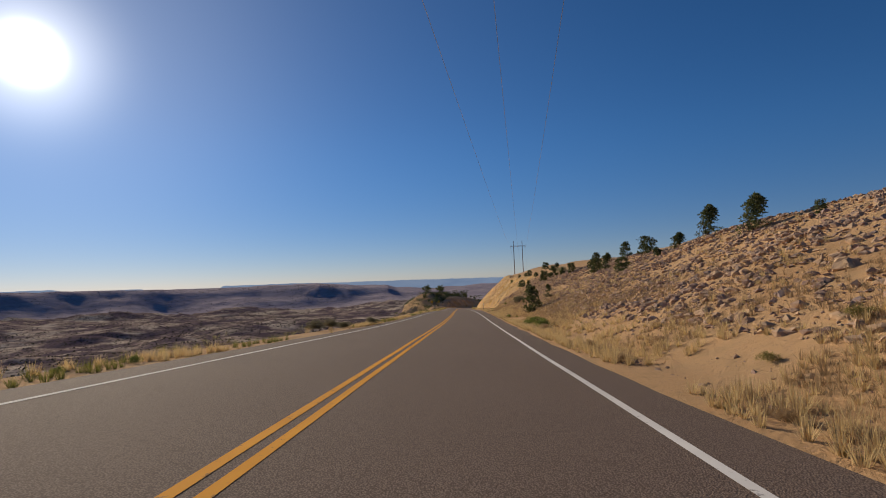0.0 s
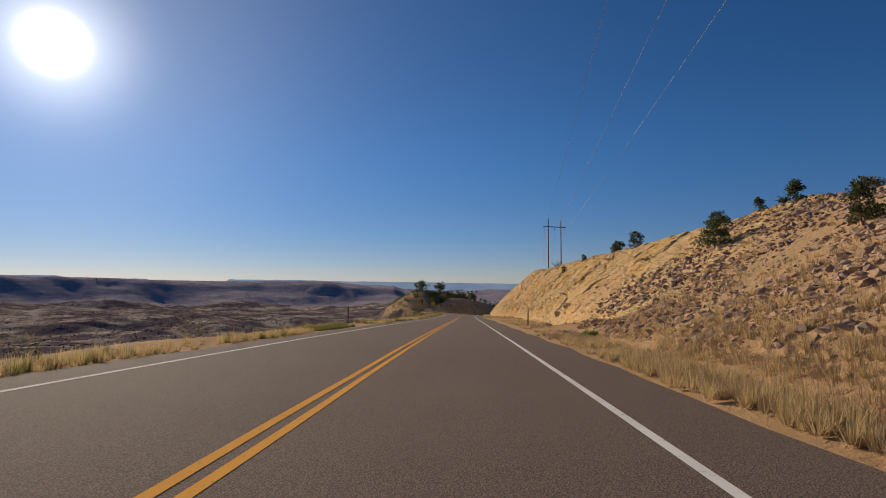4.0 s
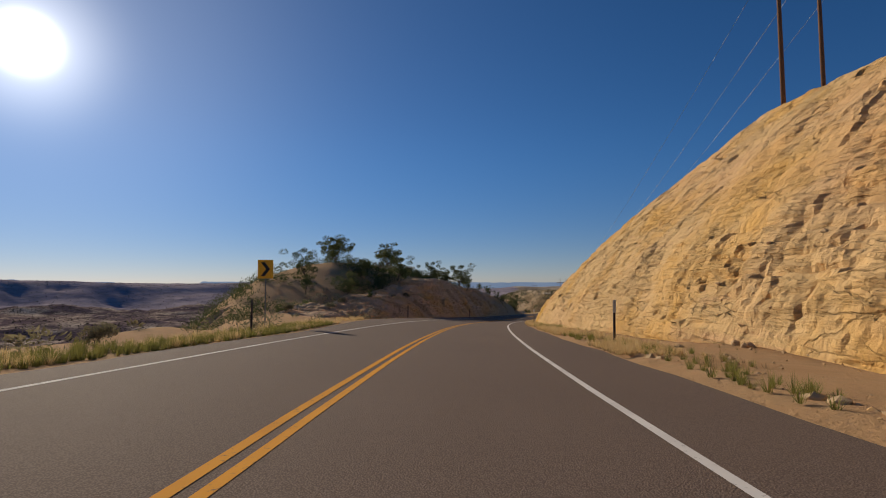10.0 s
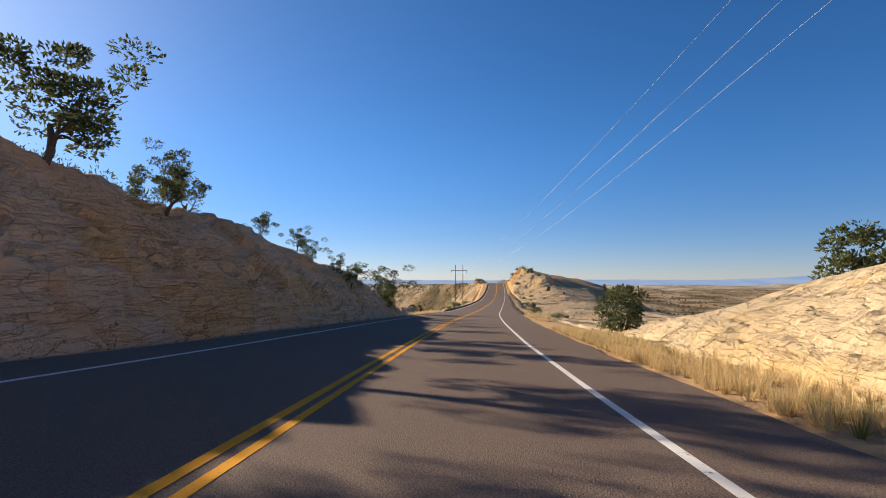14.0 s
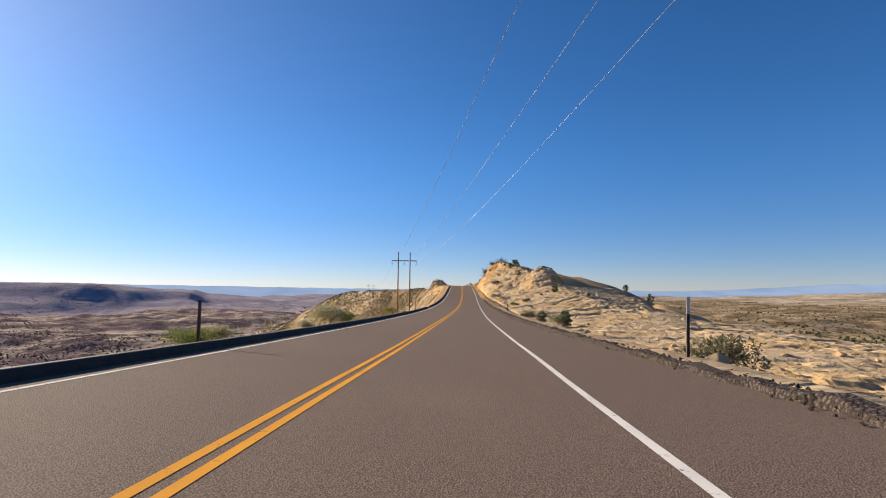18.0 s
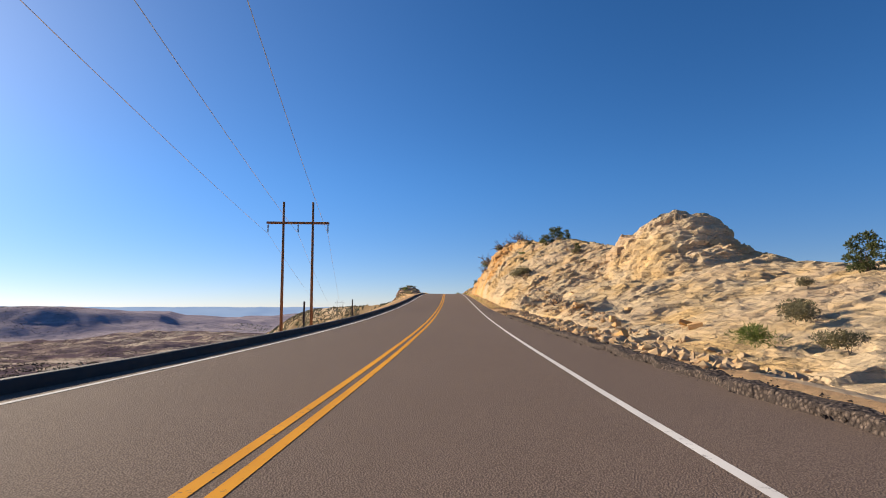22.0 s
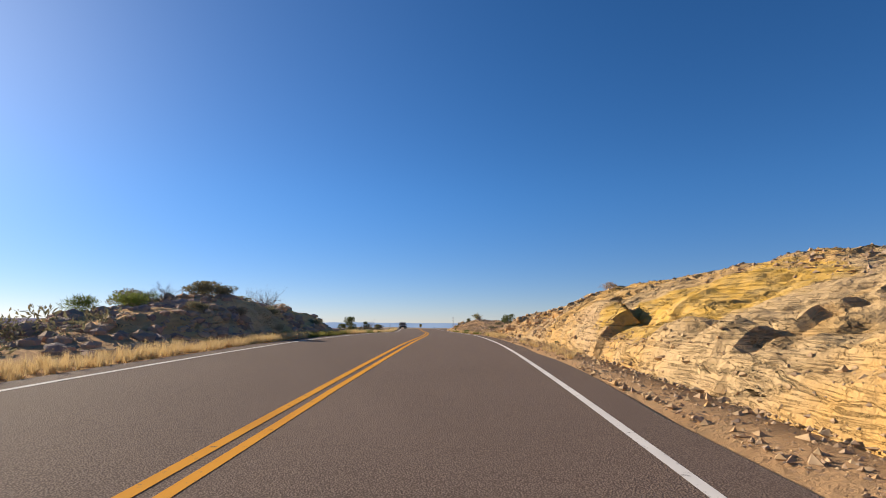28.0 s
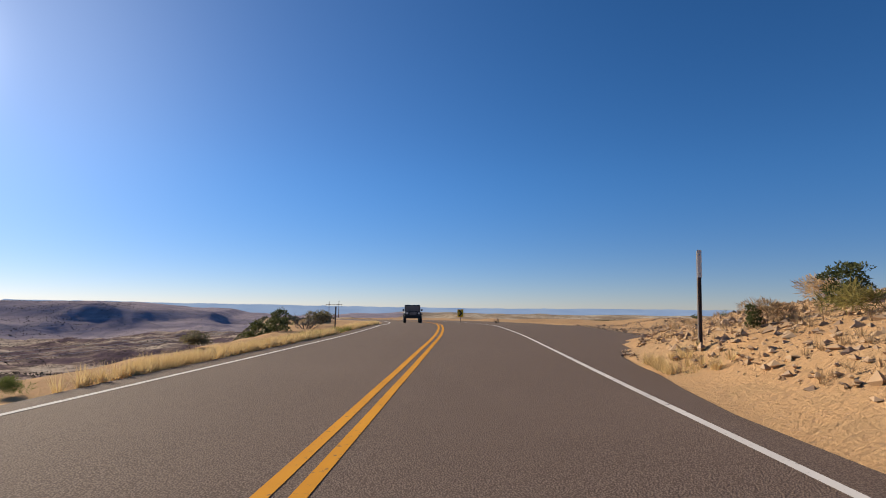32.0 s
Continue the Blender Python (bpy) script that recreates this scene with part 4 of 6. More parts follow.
def make_juniper(seed, form, density=1.0):
    rng = np.random.default_rng(seed)
    pinyon = form == "open"
    tree = thing("pinyon_tree" if pinyon else "juniper_tree", "dark green pinyon pine with an open crown on crooked limbs" if pinyon else "dark green juniper tree with a ragged crown", "tree", "pinyons" if pinyon else "junipers")
    limbs, tips = branches(rng, 0.85, 0.95, 2, 0.18, (3, 4), 0.085)
    part("trunk", limb_mesh(limbs), bark, tree, "twisted grey-brown trunk")
    if form == "full":
        n = 44
        z = rng.uniform(0.05, 0.86, n)
        ang = rng.uniform(0, 2 * np.pi, n)
        rad = 0.47 * np.sqrt(np.clip(1 - ((z - 0.26) / 0.68) ** 2, 0.03, 1)) * rng.uniform(0.3, 1.0, n)
        c = np.stack([rad * np.cos(ang), rad * np.sin(ang) * 0.85, z], 1)
        r = rng.uniform(0.07, 0.17, n)
    elif form == "cone":
        n = 26
        z = rng.uniform(0.06, 0.92, n)
        ang, rad = rng.uniform(0, 2 * np.pi, n), (0.36 * (1 - z) ** 0.8 + 0.04) * rng.uniform(0.35, 1.0, n)
        c = np.stack([rad * np.cos(ang), rad * np.sin(ang) * 0.9, z], 1)
        r = rng.uniform(0.06, 0.165, n)
    else:
        # clumps round the ends of the limbs, with gaps between
        ends = np.array([t[:] for t in tips])
        ends = np.concatenate([ends, ends * (0.85, 0.85, 0.8) + rng.normal(0, 0.05, ends.shape), rng.normal(0, 1, (10, 3)) * (0.22, 0.22, 0.09) + (0, 0, 0.34)])
        ends[:, :2] *= 0.46 / max(np.percentile(np.hypot(ends[:, 0], ends[:, 1]), 92), 0.2)
        ends[:, 2] = 0.16 + 0.72 * (ends[:, 2] - ends[:, 2].min()) / np.ptp(ends[:, 2])
        c, r = ends, rng.uniform(0.065, 0.15, len(ends))
    v, f = leaves(rng, c, r, int((4000 if pinyon else 2800) * density), 0.038 if pinyon else 0.062, 0.62)
    mesh_ob("crown", v, f, juniper_leaf, tree, smooth_shade=False)
    return tree


def make_shrub(name, label, seed, leaf, twigs, spiky, count, flat=0.6):
    """Fine upright sprays in a rough dome."""
    rng = np.random.default_rng(seed)
    bush = thing(name, label, "shrub", "shrubs")
    if twigs:
        limbs, _ = branches(rng, 0.75, 1.1, 2, 0.3, (3, 4), 0.05)
        part("stems", limb_mesh(limbs, 4), bark, bush)
    n = 16
    ang, rr = rng.uniform(0, 2 * np.pi, n), rng.uniform(0, 0.42, n)
    c = np.stack([rr * np.cos(ang), rr * np.sin(ang), 0.18 + 0.42 * rng.uniform(0.2, 1, n) * (1 - rr)], 1)
    v, f = leaves(rng, c, rng.uniform(0.13, 0.24, n), int(count * 2.3), 0.060 if not spiky else 0.16, flat, 2.4 if not spiky else 13)
    v[:, 2] = np.maximum(v[:, 2], -0.02)
    mesh_ob("foliage", v, f, leaf, bush, smooth_shade=False)
    return bush


def make_bare(name, label, seed, wood, depth, spread, start, category="shrub", stems=None):
    rng = np.random.default_rng(seed)
    t = thing(name, label, category, "bare plants")
    for k in range(stems or (7 if depth > 2 else 3)):
        limbs, _ = branches(rng, 1.0, spread, depth, 0.85 if depth > 2 else 0.45, (3, 4), start)
        part("limb", limb_mesh(limbs, 4), wood, t)
    return t


STORE = {
    "juniper": [make_juniper(k, "full") for k in (11, 12, 13, 14)],
    "pinyon": [make_juniper(k, "open") for k in (15, 16, 17, 18)],
    "cone_juniper": [make_juniper(k, "cone", 0.8) for k in (21, 22, 23)],
    "green_shrub": [make_shrub("green_shrub", "bright green feathery roadside shrub", k, green_leaf, False, True, 620) for k in (31, 32)],
    "yellow_shrub": [make_shrub("rabbitbrush", "yellow-green rabbitbrush on sandy ground", k, yellow_leaf, False, True, 560) for k in (41, 42)],
    "dry_shrub": [make_shrub("dry_shrub", "dry tan twiggy desert shrub", k, dry_leaf, True, True, 480) for k in (51, 52)],
    "sage": [make_shrub("sagebrush", "grey-green sagebrush with woody stems", k, sage_leaf, True, False, 800) for k in (61, 62, 63)],
    "pale_shrub": [make_shrub("pale_shrub", "pale straw-coloured bushy rabbitbrush", k, pale_leaf, True, True, 760) for k in (71, 72)],
    "bare_shrub": [make_bare("bare_shrub", "leafless grey shrub of fine crooked twigs", k, grey_wood, 3, 0.85, 0.062) for k in (81, 82)],
    "bare_dome": [make_bare("bare_bush", "leafless grey bush of fine twigs in a wide dome", 85, grey_wood, 3, 0.75, 0.055, stems=18)],
    "dead_tree": [make_bare("dead_juniper", "dead juniper snag with bleached crooked limbs", k, grey_wood, 2, 1.1, 0.10, "tree") for k in (91, 92)],
}
WIDE = {"juniper": 1.0, "pinyon": 1.05, "bare_dome": 0.72, "cone_juniper": 1.0, "sage": 1.25, "dry_shrub": 1.2, "green_shrub": 1.2, "yellow_shrub": 1.2, "pale_shrub": 1.25, "bare_shrub": 0.95, "dead_tree": 0.85}
plant_rng = np.random.default_rng(5)
used = set()


def surface(s, d):
    """Places on the ground or on the rock faces, for many points."""
    p = land(s, d)
    for rs_, u_, din_, dout_, sign, grid_ in ROCKS:
        i = np.clip(np.round((s - rs_[0]) / (rs_[1] - rs_[0])).astype(int), 0, len(rs_) - 1)
        w = (d * sign - din_[i]) / (dout_[i] - din_[i])
        on = (s > rs_[0] + 4) & (s < rs_[-1] - 4) & (w > 0.02) & (w < 0.9)
        j = np.clip(np.searchsorted(u_, w), 0, len(u_) - 1)
        p = np.where(on[:, None], grid_[i, j], p)
    return p


def ground_at(s, d):
    """The ground, or the rock face where one stands there."""
    for rs_, u_, din_, dout_, sign, grid_ in ROCKS:
        if rs_[0] + 4 < s < rs_[-1] - 4:
            i = int(np.clip(round((s - rs_[0]) / (rs_[1] - rs_[0])), 0, len(rs_) - 1))
            w = (d * sign - din_[i]) / (dout_[i] - din_[i])
            if 0.03 < w < 0.9:
                return grid_[i, int(np.argmin(np.abs(u_ - w)))]
    return land(np.array([float(s)]), np.array([float(d)]))[0]


def plant(kind, s, d, size):
    if kind == "juniper" and d < 0 and 255 < s < 380:
        kind, size = "pinyon", size * 1.12
    if kind == "juniper" and d > 0 and s < 135 and int(s * 7) % 3:
        kind, size = "cone_juniper", size * 1.1
    store = STORE[kind]
    ob = store[int(plant_rng.integers(len(store)))]
    p = ground_at(s, d)
    size = size * (1.12 if "shrub" in kind or kind == "sage" else 1.05)
    w = size * WIDE[kind] * plant_rng.uniform(0.9, 1.15)
    lean = Euler((plant_rng.normal(0, 0.05), plant_rng.normal(0, 0.05), plant_rng.uniform(0, 6.28))).to_matrix().to_4x4()
    m = Matrix.Translation(Vector(p) - Vector((0, 0, 0.03 * size))) @ lean
    if ob not in used:
        used.add(ob)
        made = ob
        made.matrix_world = m
    else:
        made = copy_thing(ob, m)
    made.scale = (w, w, size)
    return made


plant("dry_shrub", 6.0, 5.3, 0.20)
plant("yellow_shrub", 9.0, 6.8, 0.26)
plant("yellow_shrub", 9.0, 8.3, 0.33)
plant("green_shrub", 11.0, -6.7, 0.22)
plant("dry_shrub", 12.0, 5.3, 0.30)
plant("green_shrub", 13.0, -6.3, 0.28)
plant("dry_shrub", 14.0, 6.8, 0.24)
plant("dry_shrub", 16.0, 5.5, 0.34)
plant("juniper", 24.0, 17.6, 0.64)
plant("dry_shrub", 27.0, 5.8, 0.49)
plant("juniper", 28.0, 17.0, 1.81)
plant("green_shrub", 29.0, 6.0, 0.78)
plant("sage", 33.0, -7.4, 1.06)
plant("sage", 33.0, -5.7, 0.77)
plant("green_shrub", 33.0, 5.8, 0.66)
plant("dry_shrub", 33.0, -6.5, 0.34)
plant("dry_shrub", 34.0, -5.5, 0.25)
plant("green_shrub", 36.0, 6.4, 0.68)
plant("juniper", 37.0, 18.8, 1.94)
plant("sage", 37.0, -7.5, 1.05)
plant("juniper", 41.0, 18.2, 1.36)
plant("juniper", 42.0, 14.2, 1.33)
plant("cone_juniper", 42.0, 16.9, 1.12)
plant("sage", 42.0, -5.5, 0.90)
plant("cone_juniper", 46.0, 7.4, 2.31)
plant("yellow_shrub", 49.0, 6.5, 0.27)
plant("juniper", 49.8, 18.8, 1.87)
plant("sage", 52.0, 9.8, 0.66)
plant("green_shrub", 52.0, 6.0, 0.44)
plant("juniper", 53.0, 15.8, 1.52)
plant("juniper", 56.0, 18.7, 1.49)
plant("juniper", 57.0, 15.7, 1.71)
plant("juniper", 57.0, 10.6, 0.38)
plant("juniper", 62.0, 11.4, 0.86)
plant("juniper", 64.0, 17.6, 1.68)
plant("sage", 69.0, 8.8, 1.29)
plant("sage", 71.4, 9.0, 1.07)
plant("juniper", 78.0, 17.5, 1.50)
plant("juniper", 81.0, 16.7, 0.73)
plant("green_shrub", 83.0, 8.2, 0.47)
plant("green_shrub", 84.0, -6.6, 0.33)
plant("green_shrub", 86.0, 6.3, 0.36)
plant("sage", 90.0, -8.4, 0.75)
plant("juniper", 93.0, 16.1, 0.91)
plant("juniper", 98.0, 16.3, 1.25)
plant("juniper", 101.0, 14.3, 1.40)
plant("sage", 107.0, 19.0, 0.77)
plant("green_shrub", 109.0, 7.7, 0.52)
plant("juniper", 110.6, 14.4, 1.59)
plant("juniper", 116.0, 19.3, 0.98)
plant("juniper", 120.0, 18.6, 1.16)
plant("yellow_shrub", 135.0, -8.7, 0.36)
plant("green_shrub", 137.0, -8.2, 0.48)
plant("juniper", 141.6, 20.0, 1.85)
plant("juniper", 150.0, 20.1, 1.16)
plant("juniper", 169.0, 20.2, 1.31)
plant("juniper", 176.8, 18.4, 1.38)
plant("yellow_shrub", 182.0, 6.2, 0.26)
plant("green_shrub", 184.0, -7.4, 0.45)
plant("green_shrub", 186.0, -7.6, 0.26)
plant("green_shrub", 192.0, 12.6, 0.51)
plant("juniper", 193.4, 32.5, 2.87)
plant("bare_shrub", 194.2, 20.4, 2.11)
plant("sage", 209.0, -8.8, 1.17)
plant("sage", 212.0, -8.7, 0.91)
plant("sage", 233.0, -8.9, 0.98)
plant("sage", 264.0, -16.0, 1.00)
plant("sage", 268.0, -13.5, 0.90)
plant("sage", 275.0, -15.0, 1.00)
plant("juniper", 276.0, -20.0, 2.28)
plant("juniper", 280.0, -13.5, 0.97)
plant("juniper", 284.0, -24.0, 3.60)
plant("sage", 286.0, -12.4, 0.65)
plant("juniper", 286.6, -18.2, 1.95)
plant("sage", 287.8, -18.0, 0.86)
plant("sage", 291.0, -12.2, 0.94)
plant("juniper", 292.0, -19.6, 2.59)
plant("juniper", 295.0, -19.8, 2.26)
plant("juniper", 296.0, -25.0, 3.84)
plant("bare_shrub", 301.0, -20.4, 2.84)
plant("sage", 301.0, -20.4, 1.30)
plant("juniper", 303.0, -29.0, 4.80)
plant("sage", 308.8, -21.3, 1.56)
plant("juniper", 324.0, -12.6, 4.10)
plant("juniper", 318.0, -17.0, 3.42)
plant("juniper", 322.0, -26.0, 4.32)
plant("sage", 324.0, -23.1, 1.65)
plant("juniper", 331.0, 18.4, 3.20)
plant("juniper", 331.6, -12.8, 2.66)
plant("juniper", 334.5, 9.4, 2.50)
plant("juniper", 340.0, -20.0, 2.85)
plant("juniper", 342.0, -12.8, 1.64)
plant("juniper", 347.0, -12.3, 1.76)
plant("juniper", 351.0, -12.3, 1.81)
plant("sage", 353.0, 12.6, 0.73)
plant("juniper", 354.0, -9.6, 1.69)
plant("juniper", 354.0, -11.1, 1.56)
plant("juniper", 357.0, -10.2, 1.78)
plant("sage", 358.0, 15.6, 1.23)
plant("juniper", 368.0, -9.1, 3.14)
plant("juniper", 371.0, -10.1, 3.98)
plant("juniper", 387.0, -9.3, 1.26)
plant("juniper", 388.0, -8.4, 1.07)
plant("pale_shrub", 389.0, 12.5, 1.40)
plant("sage", 390.0, 13.8, 0.80)
plant("green_shrub", 398.0, 12.5, 0.89)
plant("sage", 415.0, 10.7, 2.22)
plant("pale_shrub", 433.0, -7.6, 1.90)
plant("juniper", 452.0, 11.9, 1.63)
plant("pale_shrub", 452.0, 11.2, 1.61)
plant("juniper", 463.0, 11.0, 1.44)
plant("sage", 464.2, 9.6, 1.50)
plant("juniper", 481.0, 10.3, 1.20)
plant("sage", 491.0, 12.7, 0.69)
plant("juniper", 500.0, 24.5, 0.79)
plant("sage", 501.0, 11.1, 0.90)
plant("green_shrub", 504.0, 10.6, 0.99)
plant("sage", 506.0, 13.2, 1.17)
plant("sage", 507.0, 14.0, 1.04)
plant("sage", 511.8, 17.2, 0.78)
plant("juniper", 512.0, 20.3, 1.94)
plant("dry_shrub", 516.8, 8.6, 0.61)
plant("sage", 528.0, 8.5, 1.35)
plant("bare_shrub", 528.0, 9.2, 1.18)
plant("dry_shrub", 529.0, 7.9, 0.44)
plant("sage", 543.2, 15.0, 0.65)
plant("sage", 549.8, 16.0, 0.94)
plant("dry_shrub", 550.0, 10.2, 0.78)
plant("bare_shrub", 551.0, 12.6, 1.26)
plant("juniper", 551.0, 16.2, 1.15)
plant("sage", 551.2, 10.0, 1.80)
plant("sage", 553.2, 9.4, 1.49)
plant("juniper", 559.4, 17.0, 1.40)
plant("sage", 561.0, 16.2, 0.92)
plant("sage", 561.0, 11.3, 0.66)
plant("juniper", 562.0, 57.1, 2.61)
plant("juniper", 562.4, 49.9, 2.24)
plant("juniper", 564.4, 16.4, 2.21)
plant("juniper", 564.8, 15.0, 1.71)
plant("green_shrub", 570.0, 15.2, 0.97)
plant("dead_tree", 582.0, 13.6, 3.45)
plant("bare_shrub", 590.0, 7.9, 2.11)
plant("dead_tree", 590.0, 11.2, 3.06)
plant("dead_tree", 590.0, 9.2, 3.81)
plant("sage", 590.0, 11.1, 1.89)
plant("sage", 592.0, 8.9, 2.33)
plant("green_shrub", 593.0, 8.9, 1.64)
plant("juniper", 613.3, 7.6, 1.90)
plant("sage", 640.0, 6.1, 0.25)
plant("sage", 643.0, 6.1, 0.24)
plant("yellow_shrub", 644.8, -6.7, 0.46)
plant("green_shrub", 646.0, -6.5, 0.37)
plant("sage", 647.0, -9.1, 0.89)
plant("sage", 647.0, -13.0, 1.10)
plant("dry_shrub", 649.0, -6.9, 0.52)
plant("sage", 651.0, -12.0, 1.20)
plant("dry_shrub", 652.0, 10.9, 0.77)
plant("sage", 655.0, 11.0, 0.42)
plant("sage", 655.0, -13.0, 0.90)
plant("bare_dome", 662.8, -12.6, 3.60)
plant("green_shrub", 645.0, -11.8, 1.00)
plant("green_shrub", 642.5, -11.0, 0.95)
plant("green_shrub", 640.5, -11.4, 0.90)
plant("dry_shrub", 651.0, -10.6, 0.50)
plant("dry_shrub", 675.0, 5.7, 0.35)
plant("bare_shrub", 688.0, -6.8, 2.02)
plant("juniper", 690.0, 10.6, 2.42)
plant("sage", 691.0, 8.6, 1.05)
plant("dry_shrub", 691.0, 6.8, 0.48)
plant("green_shrub", 694.0, 5.4, 0.49)
plant("juniper", 695.0, -8.1, 1.55)
plant("juniper", 696.0, -10.6, 3.10)
plant("bare_shrub", 701.0, -9.0, 1.60)
plant("dry_shrub", 704.0, 6.2, 0.31)
plant("sage", 705.6, 11.6, 0.87)
plant("green_shrub", 714.0, 5.6, 0.34)
plant("dead_tree", 717.4, 10.3, 1.90)
plant("yellow_shrub", 717.0, 6.1, 0.53)
plant("dry_shrub", 719.0, 6.0, 0.79)
plant("yellow_shrub", 719.6, 10.0, 1.45)
plant("sage", 722.0, 10.6, 0.9)
plant("dry_shrub", 719.6, 7.4, 0.68)
plant("green_shrub", 720.0, -5.3, 0.45)
plant("green_shrub", 723.4, -5.8, 0.40)
plant("yellow_shrub", 725.0, 8.0, 0.78)
plant("dry_shrub", 727.0, 7.6, 0.71)
plant("juniper", 727.0, 9.3, 0.97)
plant("juniper", 727.0, 7.3, 0.52)
plant("dry_shrub", 728.0, 9.4, 0.93)
plant("sage", 734.0, -8.4, 0.88)
plant("yellow_shrub", 737.0, 11.4, 0.73)
plant("juniper", 747.2, -9.5, 1.49)
plant("juniper", 747.6, -10.9, 1.83)
plant("bare_shrub", 750.6, -8.8, 1.66)
plant("sage", 757.0, -9.2, 1.74)
plant("juniper", 763.0, 24.0, 1.25)
plant("dead_tree", 771.0, 7.0, 1.18)
plant("juniper", 290.0, -15.5, 2.85)
plant("juniper", 299.0, -16.5, 3.42)
plant("juniper", 321.5, -16.0, 2.90)
plant("juniper", 313.0, -24.0, 4.56)
plant("juniper", 281.0, -17.0, 2.47)
plant("juniper", 336.0, -14.5, 2.66)
plant("juniper", 319.0, -13.4, 2.60)

plant("sage", 647.0, -10.2, 1.20)
plant("sage", 649.5, -11.0, 1.30)
plant("sage", 644.0, -12.0, 1.20)
plant("bare_shrub", 651.5, -10.5, 1.00)
plant("yellow_shrub", 650.0, -6.1, 0.45)
plant("yellow_shrub", 654.5, -6.0, 0.40)
plant("yellow_shrub", 645.5, -6.2, 0.50)
plant("sage", 659.0, -7.5, 0.70)
plant("green_shrub", 434.0, -6.4, 1.25)
plant("pale_shrub", 425.0, -6.6, 0.80)
plant("green_shrub", 413.0, -6.5, 1.05)
plant("pale_shrub", 415.5, -6.8, 0.95)
plant("yellow_shrub", 455.5, -6.7, 1.50)
plant("pale_shrub", 668.0, -6.2, 0.45)
plant("pale_shrub", 672.0, -6.4, 0.5)
plant("pale_shrub", 676.0, -6.1, 0.5)
plant("pale_shrub", 680.0, -6.4, 0.55)
plant("pale_shrub", 684.0, -6.2, 0.45)
plant("pale_shrub", 690.0, -6.1, 0.5)
plant("pale_shrub", 697.0, -6.2, 0.45)
plant("pale_shrub", 704.0, -6.3, 0.5)
plant("sage", 643.0, -8.5, 0.7)
plant("dry_shrub", 646.0, -8.0, 0.6)
plant("sage", 651.0, -8.2, 0.8)
plant("dry_shrub", 655.0, -8.8, 0.7)
plant("green_shrub", 648.0, -6.3, 0.5)
plant("bare_shrub", 645.0, -11.0, 1.3)
plant("sage", 653.0, -10.5, 0.9)
plant("juniper", 91.5, 17.2, 2.00)
plant("pale_shrub", 87.5, 18.0, 1.45)
plant("cone_juniper", 85.0, 17.6, 1.15)
plant("juniper", 99.5, 17.0, 1.65)
plant("juniper", 119.0, 23.0, 1.80)
plant("bare_shrub", 587.5, 12.2, 2.40)
plant("dead_tree", 581.0, 13.6, 2.60)
plant("bare_shrub", 580.2, 13.6, 2.40)
plant("sage", 575.5, 14.0, 1.20)
plant("green_shrub", 566.0, 12.0, 0.65)
plant("sage", 572.5, 14.4, 0.45)
plant("dead_tree", 593.5, 8.3, 1.90)


for kind, obs in STORE.items():
    for ob in obs:
        if ob not in used:
            for o in (*ob.children_recursive, ob):
                bpy.data.objects.remove(o)


# ---- grass along the shoulders ----
def tufts(name, label, material, spots, blades, height, seed):
    rng = np.random.default_rng(seed)
    n = len(spots)
    base = np.repeat(spots, blades, 0)
    hgt = np.repeat(rng.uniform(0.55, 1.3, n), blades) * height * rng.uniform(0.6, 1.2, n * blades)
    ang = rng.uniform(0, 2 * np.pi, n * blades)
    out = rng.uniform(0.02, 0.75, n * blades)
    foot = base + np.stack([np.cos(ang), np.sin(ang), ang * 0], 1) * (0.10 * height / 0.35 * rng.uniform(0, 1, n * blades))[:, None]
    way = np.stack([np.cos(ang) * out, np.sin(ang) * out, 1 - 0.35 * out], 1)
    side = np.stack([-np.sin(ang), np.cos(ang), ang * 0], 1) * 0.0065
    tip = foot + way * hgt[:, None]
    v = np.stack([foot - side, foot + side, tip], 1)
    faces = np.arange(len(base) * 3).reshape(-1, 3)
    ob = mesh_ob(name, v.reshape(-1, 3), faces, material, smooth_shade=False)
    return tagged(ob, label, "grass", kind="stuff")


def scatter(s0, s1, per_m, near, width, seed, side):
    """Spots on the ground beside the asphalt, thick and thin in patches."""
    rng = np.random.default_rng(seed)
    n = int((s1 - s0) * per_m)
    s = rng.uniform(s0, s1, n)
    d = (edge_right(s) if side > 0 else edge_left(s)) + near + width * rng.beta(1.0, 2.2, n)
    patch = value_noise(np.stack([s / 5, d / 2, d * 0], -1), seed) + 0.5 * value_noise(np.stack([s / 17, d * 0, d * 0], -1), seed + 1)
    keep = patch > (-0.15 if side > 0 else -0.02)
    s, d = s[keep], d[keep]
    return land(s, side * d)


